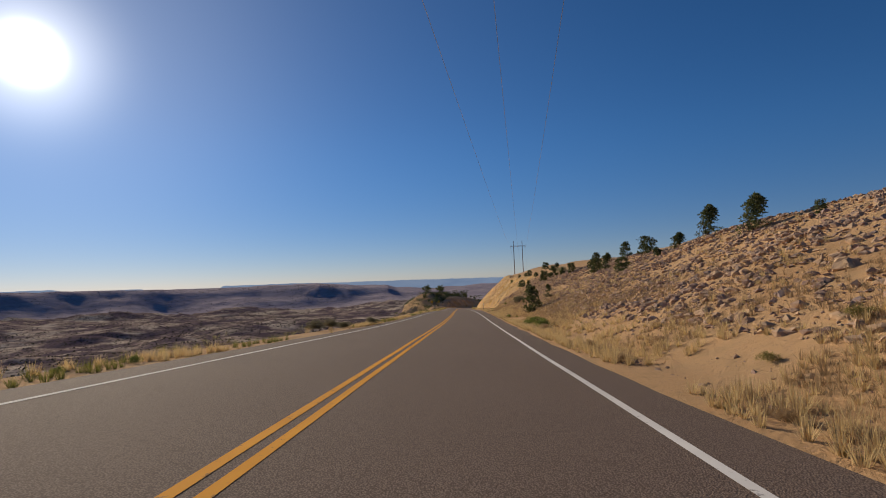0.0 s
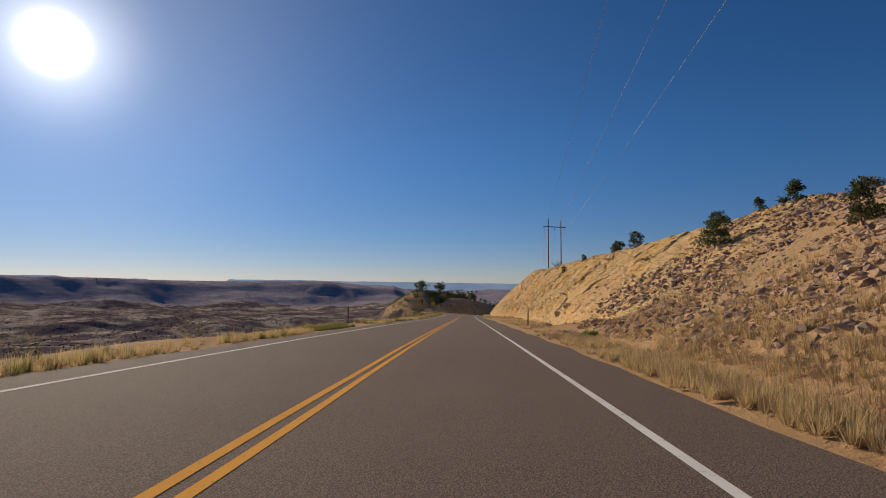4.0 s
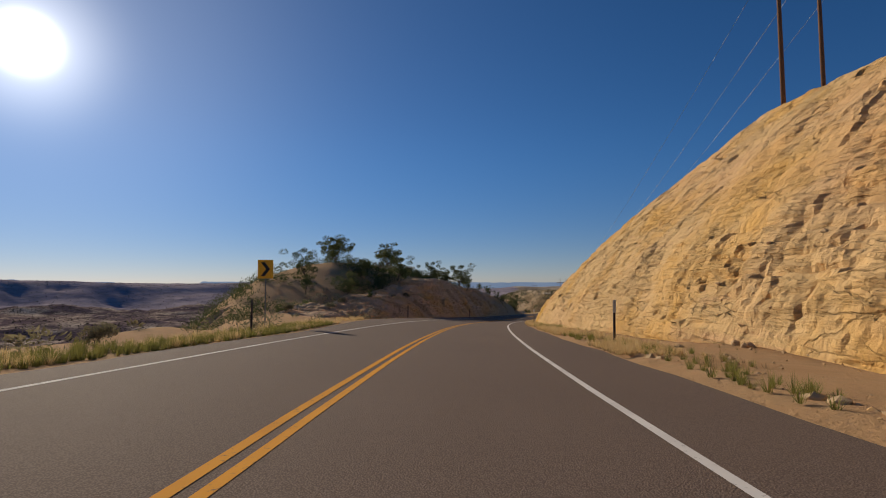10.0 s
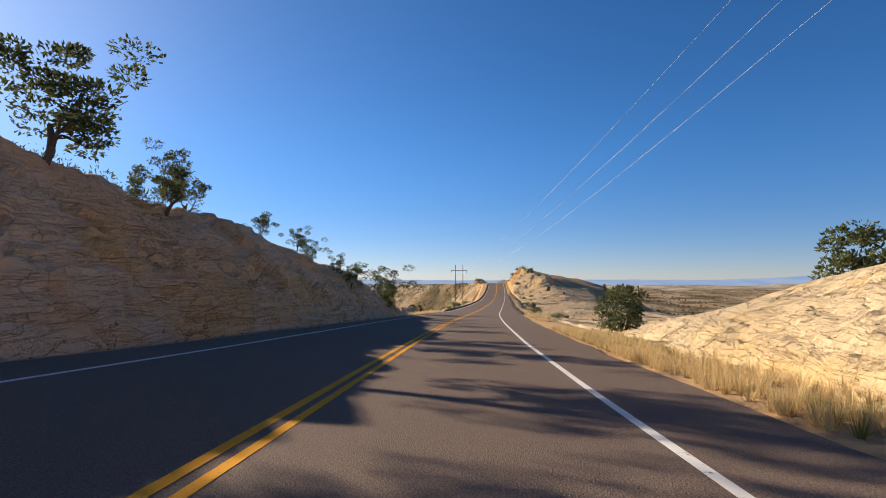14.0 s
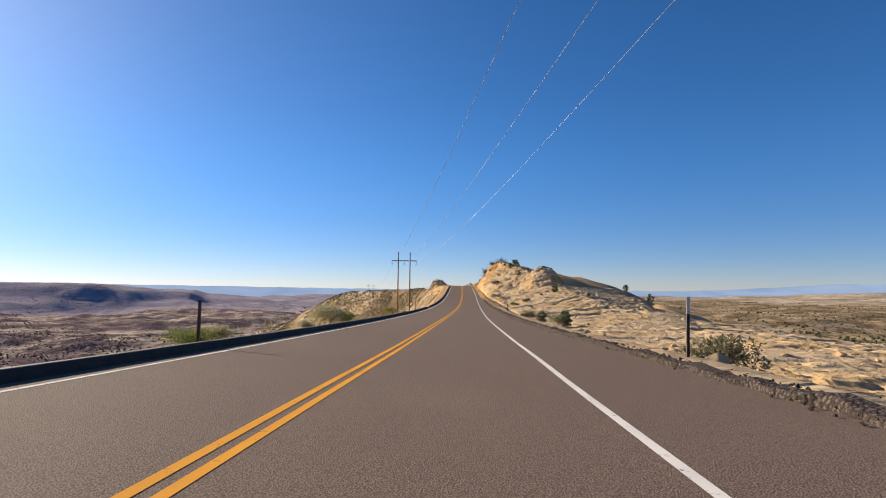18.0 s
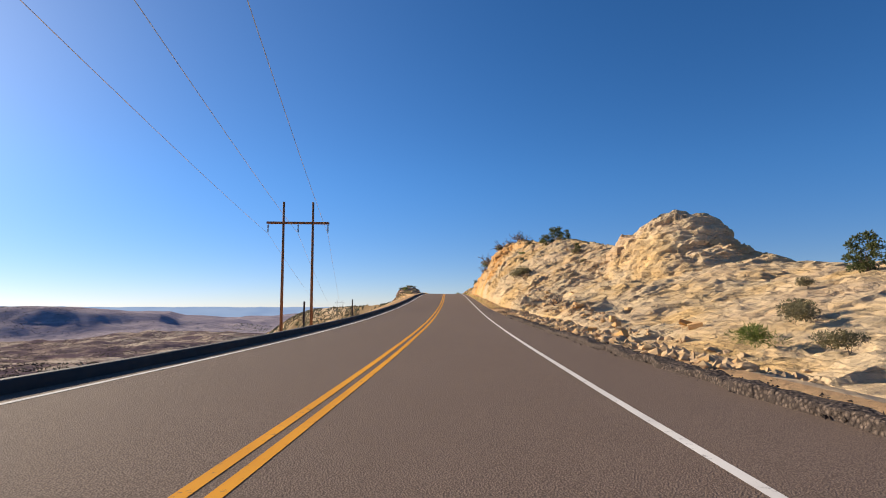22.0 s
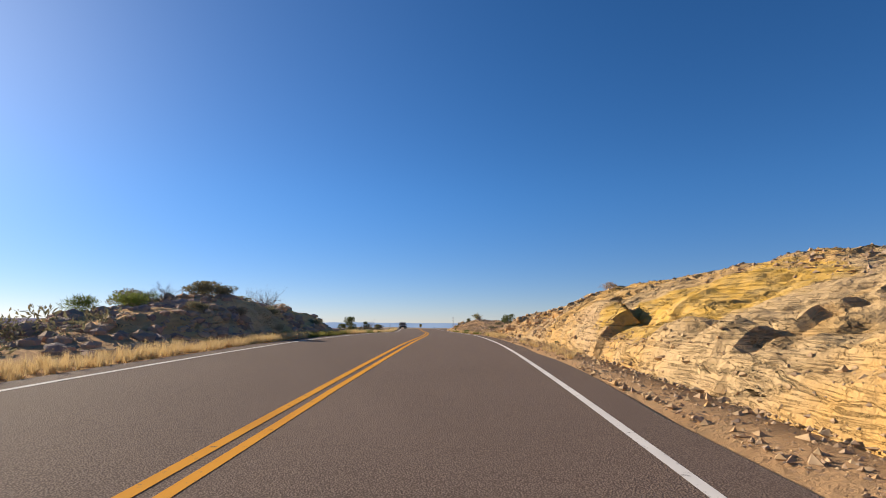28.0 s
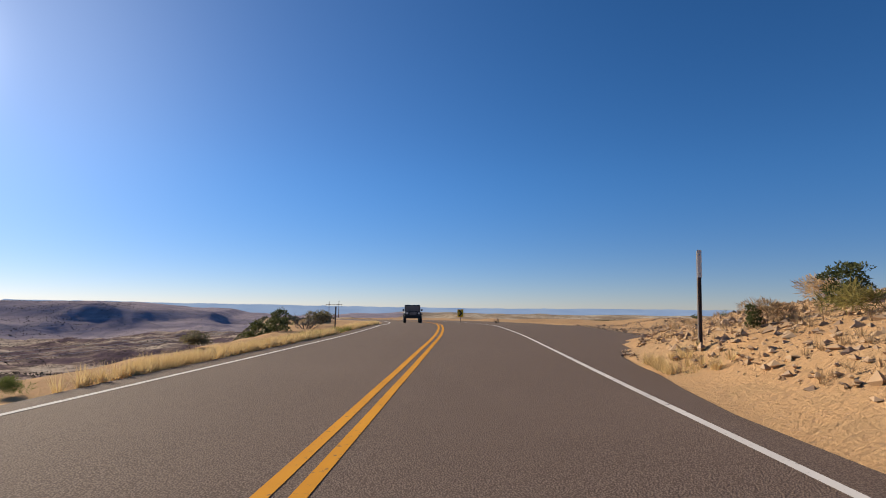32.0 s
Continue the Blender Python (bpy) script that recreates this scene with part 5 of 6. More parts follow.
tufts("dry_grass_right", "dry straw-coloured grass on the right shoulder", straw,
      np.concatenate([scatter(-5, 105, 26, 0.15, 3.6, 1, 1), scatter(30, 100, 20, 0.1, 4.0, 67, 1), scatter(105, 232, 14, 0.6, 5.0, 2, 1), scatter(232, 345, 28, 0.1, 2.6, 3, 1), scatter(345, 400, 14, 0.3, 3.0, 4, 1), scatter(540, 620, 8, 0.1, 1.5, 5, 1), scatter(655, 728, 16, 0.1, 1.2, 6, 1), scatter(615, 655, 5, 0.3, 1.6, 66, 1), scatter(-5, 110, 14, 2.5, 13, 60, 1)]), 34, 0.27, 1)
tufts("dry_slope_grass", "short dry reddish-tan grass among the slope stones", dry_leaf,
      np.concatenate([scatter(-8, 112, 120, 0.5, 8.0, 61, 1), scatter(30, 100, 90, 0.3, 6.0, 64, 1), scatter(20, 100, 90, 0.3, 7.0, 68, 1), scatter(640, 735, 16, 1.2, 6.0, 62, 1), scatter(112, 235, 20, 1.0, 6.0, 63, 1)]), 13, 0.20, 5)
tufts("green_grass_right", "greenish grass clumps on the right shoulder", green_straw,
      np.concatenate([scatter(205, 260, 7, 0.4, 2.4, 7, 1), scatter(260, 330, 8, 0.2, 1.6, 8, 1), scatter(545, 620, 3, 0.1, 1.0, 9, 1), scatter(660, 715, 5, 0.1, 1.0, 10, 1)]), 34, 0.25, 2)
tufts("dry_grass_left", "dry straw-coloured grass on the left shoulder", straw,
      np.concatenate([scatter(-5, 120, 12, 0.2, 2.2, 11, -1), scatter(110, 262, 12, 0.5, 3.0, 12, -1), scatter(372, 398, 12, 0.5, 3, 13, -1), scatter(622, 640, 24, 0.2, 2.0, 14, -1), scatter(640, 765, 40, 0.1, 1.5, 15, -1)]), 34, 0.32, 3)
tufts("green_grass_left", "greenish roadside grass clumps on the left shoulder", green_straw,
      np.concatenate([scatter(0, 110, 5, 0.3, 2.0, 16, -1), scatter(110, 250, 26, 0.5, 2.6, 17, -1), scatter(640, 664, 16, 0.2, 1.5, 18, -1), scatter(640, 765, 16, 0.2, 1.6, 19, -1)]), 34, 0.30, 4)


# ---- brush over the valley, bench and canyon slopes ----
def brush(name, label, material, s, d, size, seed, lift=0.0):
    """Low rough bushes far from the road, one cover."""
    rng = np.random.default_rng(seed)
    p = land(s, d)
    n = len(p)
    ang = rng.uniform(0, 6.28, (n, 1)) + np.linspace(0, 2 * np.pi, 6)[None, :-1]
    rad = size[:, None] * rng.uniform(0.35, 0.75, (n, 5))
    low = np.stack([np.cos(ang) * rad, np.sin(ang) * rad, -0.1 * size[:, None] + 0 * rad], -1)
    mid = low * rng.uniform(0.9, 1.25, (n, 5, 1)) + np.array([0, 0, 1]) * (size[:, None] * rng.uniform(0.35, 0.6, (n, 5)))[..., None]
    top = np.stack([rng.normal(0, 0.12, n) * size, rng.normal(0, 0.12, n) * size, size * rng.uniform(0.75, 1.1, n)], -1)[:, None]
    v = np.concatenate([low, mid, top], 1) + p[:, None]
    k = np.arange(n)[:, None, None] * 11
    i = np.arange(5)
    j = (i + 1) % 5
    quads = (np.stack([i, j, j + 5, i + 5], -1)[None] + k).reshape(-1, 4).tolist()
    tris = (np.stack([i + 5, j + 5, i * 0 + 10], -1)[None] + k).reshape(-1, 3).tolist()
    ob = mesh_ob(name, v.reshape(-1, 3), quads + tris, material, smooth_shade=False)
    return tagged(ob, label, "brush", kind="stuff")


brush_rng = np.random.default_rng(41)


def brush_spots(n, s0, s1, d0, d1, seed, spread=1.0, clump=60.0, keep_over=-0.1):
    rng = np.random.default_rng(seed)
    s = rng.uniform(s0, s1, n)
    sign = 1 if d0 > 0 else -1
    d = sign * np.exp(rng.uniform(math.log(abs(d0)), math.log(abs(d1)), n)) if spread else rng.uniform(d0, d1, n)
    keep = value_noise(np.stack([s / clump, d / clump, d * 0], -1), seed) + 0.6 * value_noise(np.stack([s / 9, d / 9, d * 0], -1), seed + 1) > keep_over
    return s[keep], d[keep]


def leafy(name, label, material, s, d, size, seed, sprays=46):
    """Bushes of fine sprays on the banks, one cover."""
    rng = np.random.default_rng(seed)
    p = land(s, d) + np.stack([s * 0, s * 0, size * 0.32], -1)
    v, f = leaves(rng, p, size * 0.55, len(p) * sprays, 0.20, 0.62, 3.2)
    ob = mesh_ob(name, v, f, material, smooth_shade=False)
    return tagged(ob, label, "brush", kind="stuff")


s_, d_ = brush_spots(30000, -50, 3000, -75, -2300, 3)
brush("valley_brush_left", "dark juniper and brush dotting the canyon floor", valley_leaf, s_, d_, np.clip(np.abs(d_) * 0.0038, 0.6, 1.8) * brush_rng.uniform(0.6, 1.3, len(s_)), 1)
s_, d_ = brush_spots(22000, 330, 3000, 60, 2600, 4)
brush("valley_brush_right", "dark juniper and brush dotting the slickrock plain", juniper_leaf, s_, d_, np.clip(d_ * 0.007, 0.6, 3.0) * brush_rng.uniform(0.6, 1.3, len(s_)), 2)
s_, d_ = brush_spots(2600, 400, 640, -8.5, -70, 5, 1, 20, -0.2)
leafy("slope_brush_left", "grey-green brush on the slope below the kerb", sage_leaf, s_, d_, brush_rng.uniform(0.4, 1.2, len(s_)), 3)
s_, d_ = brush_spots(3600, 640, 1300, -34, -130, 16, 1, 26, -0.1)
brush("hillside_brush", "olive brush and junipers over the rocky hillside", sage_leaf, s_, d_, brush_rng.uniform(0.35, 1.0, len(s_)), 14)
s_, d_ = brush_spots(9000, 780, 1300, -12, -60, 17, 1, 26, -0.2)
brush("hillside_brush_far", "olive brush and junipers along the far rim", sage_leaf, s_, d_, brush_rng.uniform(0.35, 1.1, len(s_)), 15)
s_, d_ = brush_spots(16000, 100, 1500, -60, -700, 18, 1, 40, -0.2)
brush("canyon_brush", "dark scrub over the near canyon floor", valley_leaf, s_, d_, brush_rng.uniform(0.7, 2.0, len(s_)), 16)
s_, d_ = brush_spots(2200, 600, 790, -12, -70, 6, 1, 26, -0.3)
leafy("slope_brush_far", "grey-green brush on the rim of the canyon", sage_leaf, s_, d_, brush_rng.uniform(0.4, 1.3, len(s_)), 4, 46)
s_, d_ = brush_spots(600, 335, 520, 11, 60, 7, 1, 12, 0.2)
leafy("bench_brush", "small grey-green shrubs in the slickrock cracks", sage_leaf, s_, d_, brush_rng.uniform(0.25, 0.8, len(s_)), 5)
s_, d_ = brush_spots(420, -5, 380, -8.0, -20, 8, 1, 14, -0.1)
leafy("rim_brush_left", "scrubby brush along the edge of the drop", sage_leaf, s_, d_, brush_rng.uniform(0.35, 1.1, len(s_)), 6)
s_, d_ = brush_spots(3000, 246, 352, -15.5, -60, 9, 1, 10, -0.35)
leafy("knoll_brush", "dark scrub between the junipers on the knoll", juniper_leaf, s_, d_, brush_rng.uniform(0.5, 2.1, len(s_)), 7, 48)


# ---- loose stones ----
stone_mat = Mat("grey_purple_stone", 0.92, spec=0.2)
stone_c = stone_mat.ramp(stone_mat.island(), (0.0, (0.24, 0.155, 0.130)), (0.35, (0.37, 0.240, 0.170)), (0.7, (0.48, 0.325, 0.200)), (1.0, (0.29, 0.215, 0.195)))
stone_mat.colour(stone_mat.mix(stone_mat.band(stone_mat.noise(5, 5), 0.45, 0.8), stone_c, (0.48, 0.31, 0.17)))
stone_mat.bump(stone_mat.noise(9, 5), 0.05, 0.6)
stone_mat = stone_mat.m
tan_stone = Mat("tan_stone", 0.92, spec=0.2)
tan_c = tan_stone.ramp(tan_stone.island(), (0.0, (0.48, 0.32, 0.17)), (0.5, (0.56, 0.39, 0.21)), (1.0, (0.56, 0.33, 0.13)))
tan_stone.colour(tan_stone.mix(tan_stone.band(tan_stone.noise(3, 5), 0.4, 0.75), tan_c, (0.36, 0.25, 0.16)))
tan_stone.bump(tan_stone.noise(7, 5), 0.06, 0.6)
tan_stone = tan_stone.m

grey_tan_stone = Mat("grey_tan_stone", 0.93, spec=0.15)
grey_tan_c = grey_tan_stone.ramp(grey_tan_stone.island(), (0.0, (0.30, 0.20, 0.125)), (0.5, (0.40, 0.275, 0.175)), (1.0, (0.34, 0.25, 0.185)))
grey_tan_stone.colour(grey_tan_stone.mix(grey_tan_stone.band(grey_tan_stone.noise(4, 4), 0.4, 0.75), grey_tan_c, (0.44, 0.30, 0.17)))
grey_tan_stone = grey_tan_stone.m


def stone_shape(seed, flat=0.7, jag=0.28, level=2):
    bm = bmesh.new()
    bmesh.ops.create_icosphere(bm, subdivisions=level, radius=1)
    rng = np.random.default_rng(seed)
    cuts = [(Vector(rng.normal(0, 1, 3)).normalized(), rng.uniform(0.55, 0.85)) for _ in range(9)]
    for v in bm.verts:
        for n, limit in cuts:
            over = v.co.dot(n) - limit
            if over > 0:
                v.co -= n * over
        v.co *= 1 + jag * 0.25 * rng.normal()
        v.co.z *= flat
    return bm


def stones(name, label, material, places, sizes, seed):
    """Many small stones joined into one loose cover."""
    rng = np.random.default_rng(seed)
    base = []
    for k in range(5):
        bm = stone_shape(seed * 10 + k, 0.65, 0.3, 1)
        bm.verts.ensure_lookup_table()
        base.append((np.array([v.co[:] for v in bm.verts]), np.array([[v.index for v in f.verts] for f in bm.faces])))
        bm.free()
    chip = (np.array([[1, 0, 0], [-1, 0, 0], [0, 1, 0], [0, -1, 0], [0, 0, 0.7], [0, 0, -0.7]], float), np.array([[0, 2, 4], [2, 1, 4], [1, 3, 4], [3, 0, 4], [2, 0, 5], [1, 2, 5], [3, 1, 5], [0, 3, 5]]))
    vs, fs, total = [], [], 0
    for p, size in zip(places, sizes):
        v, f = base[rng.integers(5)] if size > 0.15 else (chip[0] + rng.normal(0, 0.2, (6, 3)), chip[1])
        a = rng.uniform(0, 6.28)
        turn = np.array([[math.cos(a), -math.sin(a), 0], [math.sin(a), math.cos(a), 0], [0, 0, 1]])
        v = (v * size * rng.uniform(0.7, 1.3, 3)) @ turn.T + p
        vs.append(v)
        fs.append(f + total)
        total += len(v)
    ob = mesh_ob(name, np.concatenate(vs), np.concatenate(fs), material, smooth_shade=False)
    return tagged(ob, label, "stones", kind="stuff")


def stone_field(s0, s1, d0, d1, n, seed, side=1, lo=0.05, hi=0.32, bias=1.0):
    rng = np.random.default_rng(seed)
    s, d = rng.uniform(s0, s1, n), d0 + (d1 - d0) * rng.uniform(0, 1, n) ** bias
    keep = value_noise(np.stack([s / 6, d / 4, d * 0], -1), seed) > -0.62
    keep &= d > (edge_right(s) if side > 0 else edge_left(s)) + 0.12
    s, d = s[keep], d[keep]
    return surface(s, side * d), lo + (hi - lo) * rng.uniform(0, 1, len(s)) ** 3.2


for name, label, mat_, fields, seed in (
        ("scree", "purple-grey and tan scree stones on the sandy slope", stone_mat, [(-8, 118, 7.6, 20, 38000, 1, 1, 0.04, 0.22, 0.95), (-8, 112, 5.6, 14, 20000, 2, 1, 0.015, 0.09, 1.0)], 1),
        ("gravel_right", "small tan stones at the foot of the rock cut", tan_stone, [(110, 240, 6.5, 13.0, 1300, 3, 1, 0.03, 0.2, 1.4), (330, 470, 8.0, 30, 900, 4, 1, 0.05, 0.4, 1.0), (498, 538, 6.3, 10, 2600, 5, 1, 0.03, 0.26, 1.3), (596, 662, 4.7, 6.8, 3200, 15, 1, 0.015, 0.09, 1.0), (520, 600, 4.9, 7.0, 2600, 16, 1, 0.015, 0.08, 1.0)], 2),
        ("rubble", "broken orange sandstone rubble below the ledge", tan_stone, [(648, 692, 5.3, 11.0, 4200, 6, 1, 0.03, 0.24, 1.0), (640, 690, 5.2, 8.0, 1200, 17, 1, 0.02, 0.10, 1.0)], 3),
        ("scree_bank", "grey-tan gravel scree on the low bank", grey_tan_stone, [(684, 756, 5.2, 17, 30000, 7, 1, 0.022, 0.12, 0.95), (612, 690, 4.7, 6.7, 7000, 70, 1, 0.010, 0.055, 1.0), (626, 692, 10.0, 14.5, 7000, 71, 1, 0.02, 0.11, 1.0)], 5),
        ("gravel_left", "dark shaded stones on the left bank", stone_mat, [(634, 674, 6.2, 17, 5200, 8, -1, 0.03, 0.42, 1.0), (300, 372, 5.9, 7.4, 380, 9, -1, 0.03, 0.12, 1.0)], 4)):
    got = [stone_field(*f) for f in fields]
    stones(name, label, mat_, np.concatenate([g[0] for g in got]), np.concatenate([g[1] for g in got]), seed)


def boulder(seed, material, label):
    ob = part("boulder", stone_shape(seed, 0.75, 0.25, 3), material, None)
    return tagged(ob, label, "boulder", "loose boulders")


boulder_store = {"dark": [boulder(k, stone_mat, "weathered purple-grey boulder half sunk in the slope") for k in (201, 202, 203)],
                 "tan": [boulder(k, tan_stone, "angular tan sandstone boulder fallen from the rock") for k in (211, 212, 213)]}
boulder_used = set()
boulder_rng = np.random.default_rng(77)


def lay_boulder(kind, s, d, size):
    ob = boulder_store[kind][int(boulder_rng.integers(3))]
    p = ground_at(s, d)
    m = Matrix.Translation(Vector(p) + Vector((0, 0, size * 0.12))) @ Euler((boulder_rng.normal(0, 0.25), boulder_rng.normal(0, 0.25), boulder_rng.uniform(0, 6.28))).to_matrix().to_4x4()
    if ob in boulder_used:
        ob = copy_thing(ob, m)
    else:
        boulder_used.add(ob)
        ob.matrix_world = m
    ob.scale = (size * boulder_rng.uniform(0.85, 1.35), size * boulder_rng.uniform(0.85, 1.2), size * boulder_rng.uniform(0.8, 1.1))


for _ in range(44):
    lay_boulder("dark", boulder_rng.uniform(2, 112), boulder_rng.uniform(8.0, 18.5), boulder_rng.uniform(0.13, 0.28) * (1.3 if boulder_rng.uniform() > 0.85 else 1))
for _ in range(26):
    lay_boulder("tan", boulder_rng.uniform(502, 538), boulder_rng.uniform(6.6, 9.8), boulder_rng.uniform(0.10, 0.26))
for _ in range(24):
    lay_boulder("tan", boulder_rng.uniform(650, 690), boulder_rng.uniform(5.5, 7.2), boulder_rng.uniform(0.12, 0.32))
for _ in range(22):
    lay_boulder("tan", boulder_rng.uniform(120, 235), boulder_rng.uniform(8.5, 12.5), boulder_rng.uniform(0.15, 0.42))
for _ in range(8):
    lay_boulder("tan", boulder_rng.uniform(335, 470), boulder_rng.uniform(9.5, 26), boulder_rng.uniform(0.12, 0.35))


# ---- kerbs ----
def kerb(name, label, s0, s1, d_of, width, height, material, broken, seed):
    s = np.arange(s0, s1, 0.5 if not broken else 0.28)
    d = d_of(s)
    q = np.stack([s / 1.3, s * 0, s * 0], -1)
    ups = height * (smooth(s, s0, s0 + 2) * (1 - smooth(s, s1 - 2, s1)))
    rough = fbm(q, 3, seed)
    if broken:
        ups = ups * np.clip(0.95 + 0.28 * rough, 0.25, 1.2)
        d = d + 0.10 * fbm(q * 1.7, 3, seed + 3)
    else:
        ups = ups * (1 + 0.05 * rough)
        d = d + 0.03 * rough
    sgn = np.sign(d.mean())
    prof = ((-0.02, -0.2), (0.0, 0.0), (0.07, 0.82), (0.14, 1.0), (0.8, 1.0), (0.95, 0.7), (1.0, -0.9))
    v = np.stack([at(s, d + sgn * width * a, np.where(b > 0, ups * b, b * 0.35)) for a, b in prof], 1)
    if broken:
        v[:, 2:6] += 0.05 * np.stack([fbm(v[:, 2:6] * 3.1, 2, seed + k) for k in (5, 6, 7)], -1)
    ob = mesh_ob(name, v, grid_faces(len(s), len(prof), flip=sgn > 0), material, smooth_shade=not broken)
    return tagged(ob, label, "kerb", kind="structure")


kerb("kerb_left", "black asphalt kerb along the drop", 392, 486, lambda s: -edge_left(s) + 0.05, 0.30, 0.19, curb_black, False, 1)
kerb("kerb_left_upper", "black asphalt kerb along the drop", 488, 622, lambda s: -edge_left(s) + 0.05, 0.30, 0.19, curb_black, False, 5)
crumbled = Mat("crumbled_asphalt", 0.95, spec=0.1)
crumbs = crumbled.cells(16)
crumbled.colour(crumbled.mix(crumbled.band(crumbs, 0.15, 0.55), crumbled.mix(crumbled.noise(3, 4), (0.20, 0.15, 0.12), (0.13, 0.098, 0.08)), (0.055, 0.042, 0.036)))
crumbled.bump(crumbs, 0.05, 0.8)
crumbled.bump(crumbled.noise(7, 5, None, 0.7), 0.10, 0.8)
crumbled = crumbled.m
kerb("kerb_right", "crumbled low asphalt berm along the shoulder", 374, 527, lambda s: edge_right(s) - 0.1, 0.42, 0.12, crumbled, True, 9)


# ---- marker posts ----
def make_post(height, plate):
    post = thing("marker_post", "steel roadside marker post with a reflector plate" if plate else "plain dark steel roadside post", "post", "marker posts")
    bm = bmesh.new()
    for x in (-0.035, 0.035):
        box(bm, x - 0.006, x + 0.006, -0.02, 0.02, -0.4, height)
    box(bm, -0.035, 0.035, 0.014, 0.022, -0.4, height)
    part("channel", bm, rusty, post)
    if plate:
        bm = bmesh.new()
        box(bm, -0.05, 0.05, -0.032, -0.022, height - 0.42, height + 0.02, 0.004)
        part("reflector", bm, reflector, post, "pale grey reflector plate")
        bm = bmesh.new()
        for z in (height - 0.36, height - 0.06):
            bmesh.ops.create_cone(bm, segments=8, radius1=0.009, radius2=0.009, depth=0.02, cap_ends=True, matrix=Matrix.Translation((0, -0.036, z)) @ Euler((radians(90), 0, 0)).to_matrix().to_4x4())
        part("bolts", bm, steel, post)
    return post


first_posts = {True: make_post(1.5, True), False: make_post(1.45, False)}
taken = set()


def set_post(s, d, plate=True, tall=1.0):
    p = ground_at(s, d)
    m = Matrix.Translation(Vector(p)) @ Euler((0.01, 0.015, -float(centre(s)[3]) + 0.1)).to_matrix().to_4x4()
    ob = first_posts[plate]
    if plate in taken:
        ob = copy_thing(ob, m)
    else:
        taken.add(plate)
        ob.matrix_world = m
    ob.scale = (1, 1, tall)


for s, d in ((125.5, 6.7), (194.0, 6.6), (237.0, 7.0), (271.5, 6.0), (306.5, 6.5), (410.5, 7.7), (473.5, 7.4)):
    set_post(s, d)
set_post(727.0, 6.2, True, 1.35)
set_post(622.0, 5.6, True, 0.9)
for s, d in ((130.0, -8.2), (199.0, -6.9), (239.5, -7.2), (273.0, -7.0), (309.0, -6.8), (472.5, -5.6), (513.0, -5.6), (526.5, -5.9), (749.0, -6.6), (411.5, -5.5)):
    set_post(s, d, False)


# ---- chevron signs ----
sign_yellow = plain("sign_yellow", (0.85, 0.46, 0.015), 0.45, 0.0, 0.1)
sign_black = plain("sign_black", (0.012, 0.011, 0.011), 0.5)


def chevron_sign(where_, turn, w, h, up, points_right=True):
    sign = thing("chevron_sign", "yellow road sign with a black chevron on a steel post", "road sign", "chevron signs")
    bm = bmesh.new()
    box(bm, -0.03, 0.03, 0.0, 0.03, -0.5, up + h / 2)
    part("post", bm, steel, sign)
    bm = bmesh.new()
    box(bm, -w / 2, w / 2, -0.012, -0.004, up - h / 2, up + h / 2, 0.003)
    part("plate", bm, sign_yellow, sign)
    bm = bmesh.new()
    k = 1 if points_right else -1
    a, b = w * 0.30, h * 0.37
    outline = ((-a, b), (-0.04 * w, b), (a, 0), (-0.04 * w, -b), (-a, -b), (0.04 * w, 0))
    front = [bm.verts.new((k * x, -0.016, up + z)) for x, z in outline]
    rear = [bm.verts.new((k * x, -0.0125, up + z)) for x, z in outline]
    bm.faces.new(front)
    for i in range(6):
        bm.faces.new((front[i], front[(i + 1) % 6], rear[(i + 1) % 6], rear[i]))
    bmesh.ops.recalc_face_normals(bm, faces=bm.faces)
    part("chevron", bm, sign_black, sign, "black chevron")
    bm = bmesh.new()
    for z in (up - h * 0.36, up + h * 0.36):
        bmesh.ops.create_cone(bm, segments=8, radius1=0.012, radius2=0.012, depth=0.014, cap_ends=True, matrix=Matrix.Translation((0, -0.018, z)) @ Euler((radians(90), 0, 0)).to_matrix().to_4x4())
    part("bolts", bm, steel, sign)
    sign.matrix_world = Matrix.Translation(Vector(where_)) @ Euler((0, 0, turn)).to_matrix().to_4x4()


chevron_sign(ground_at(219.5, -10.2), -0.28, 0.90, 1.04, 3.1)
chevron_sign(ground_at(246.6, -9.7), -0.12, 0.90, 1.04, 3.2)
chevron_sign((162.4, 745.8, -21.2), -0.2, 0.62, 0.78, 1.75)


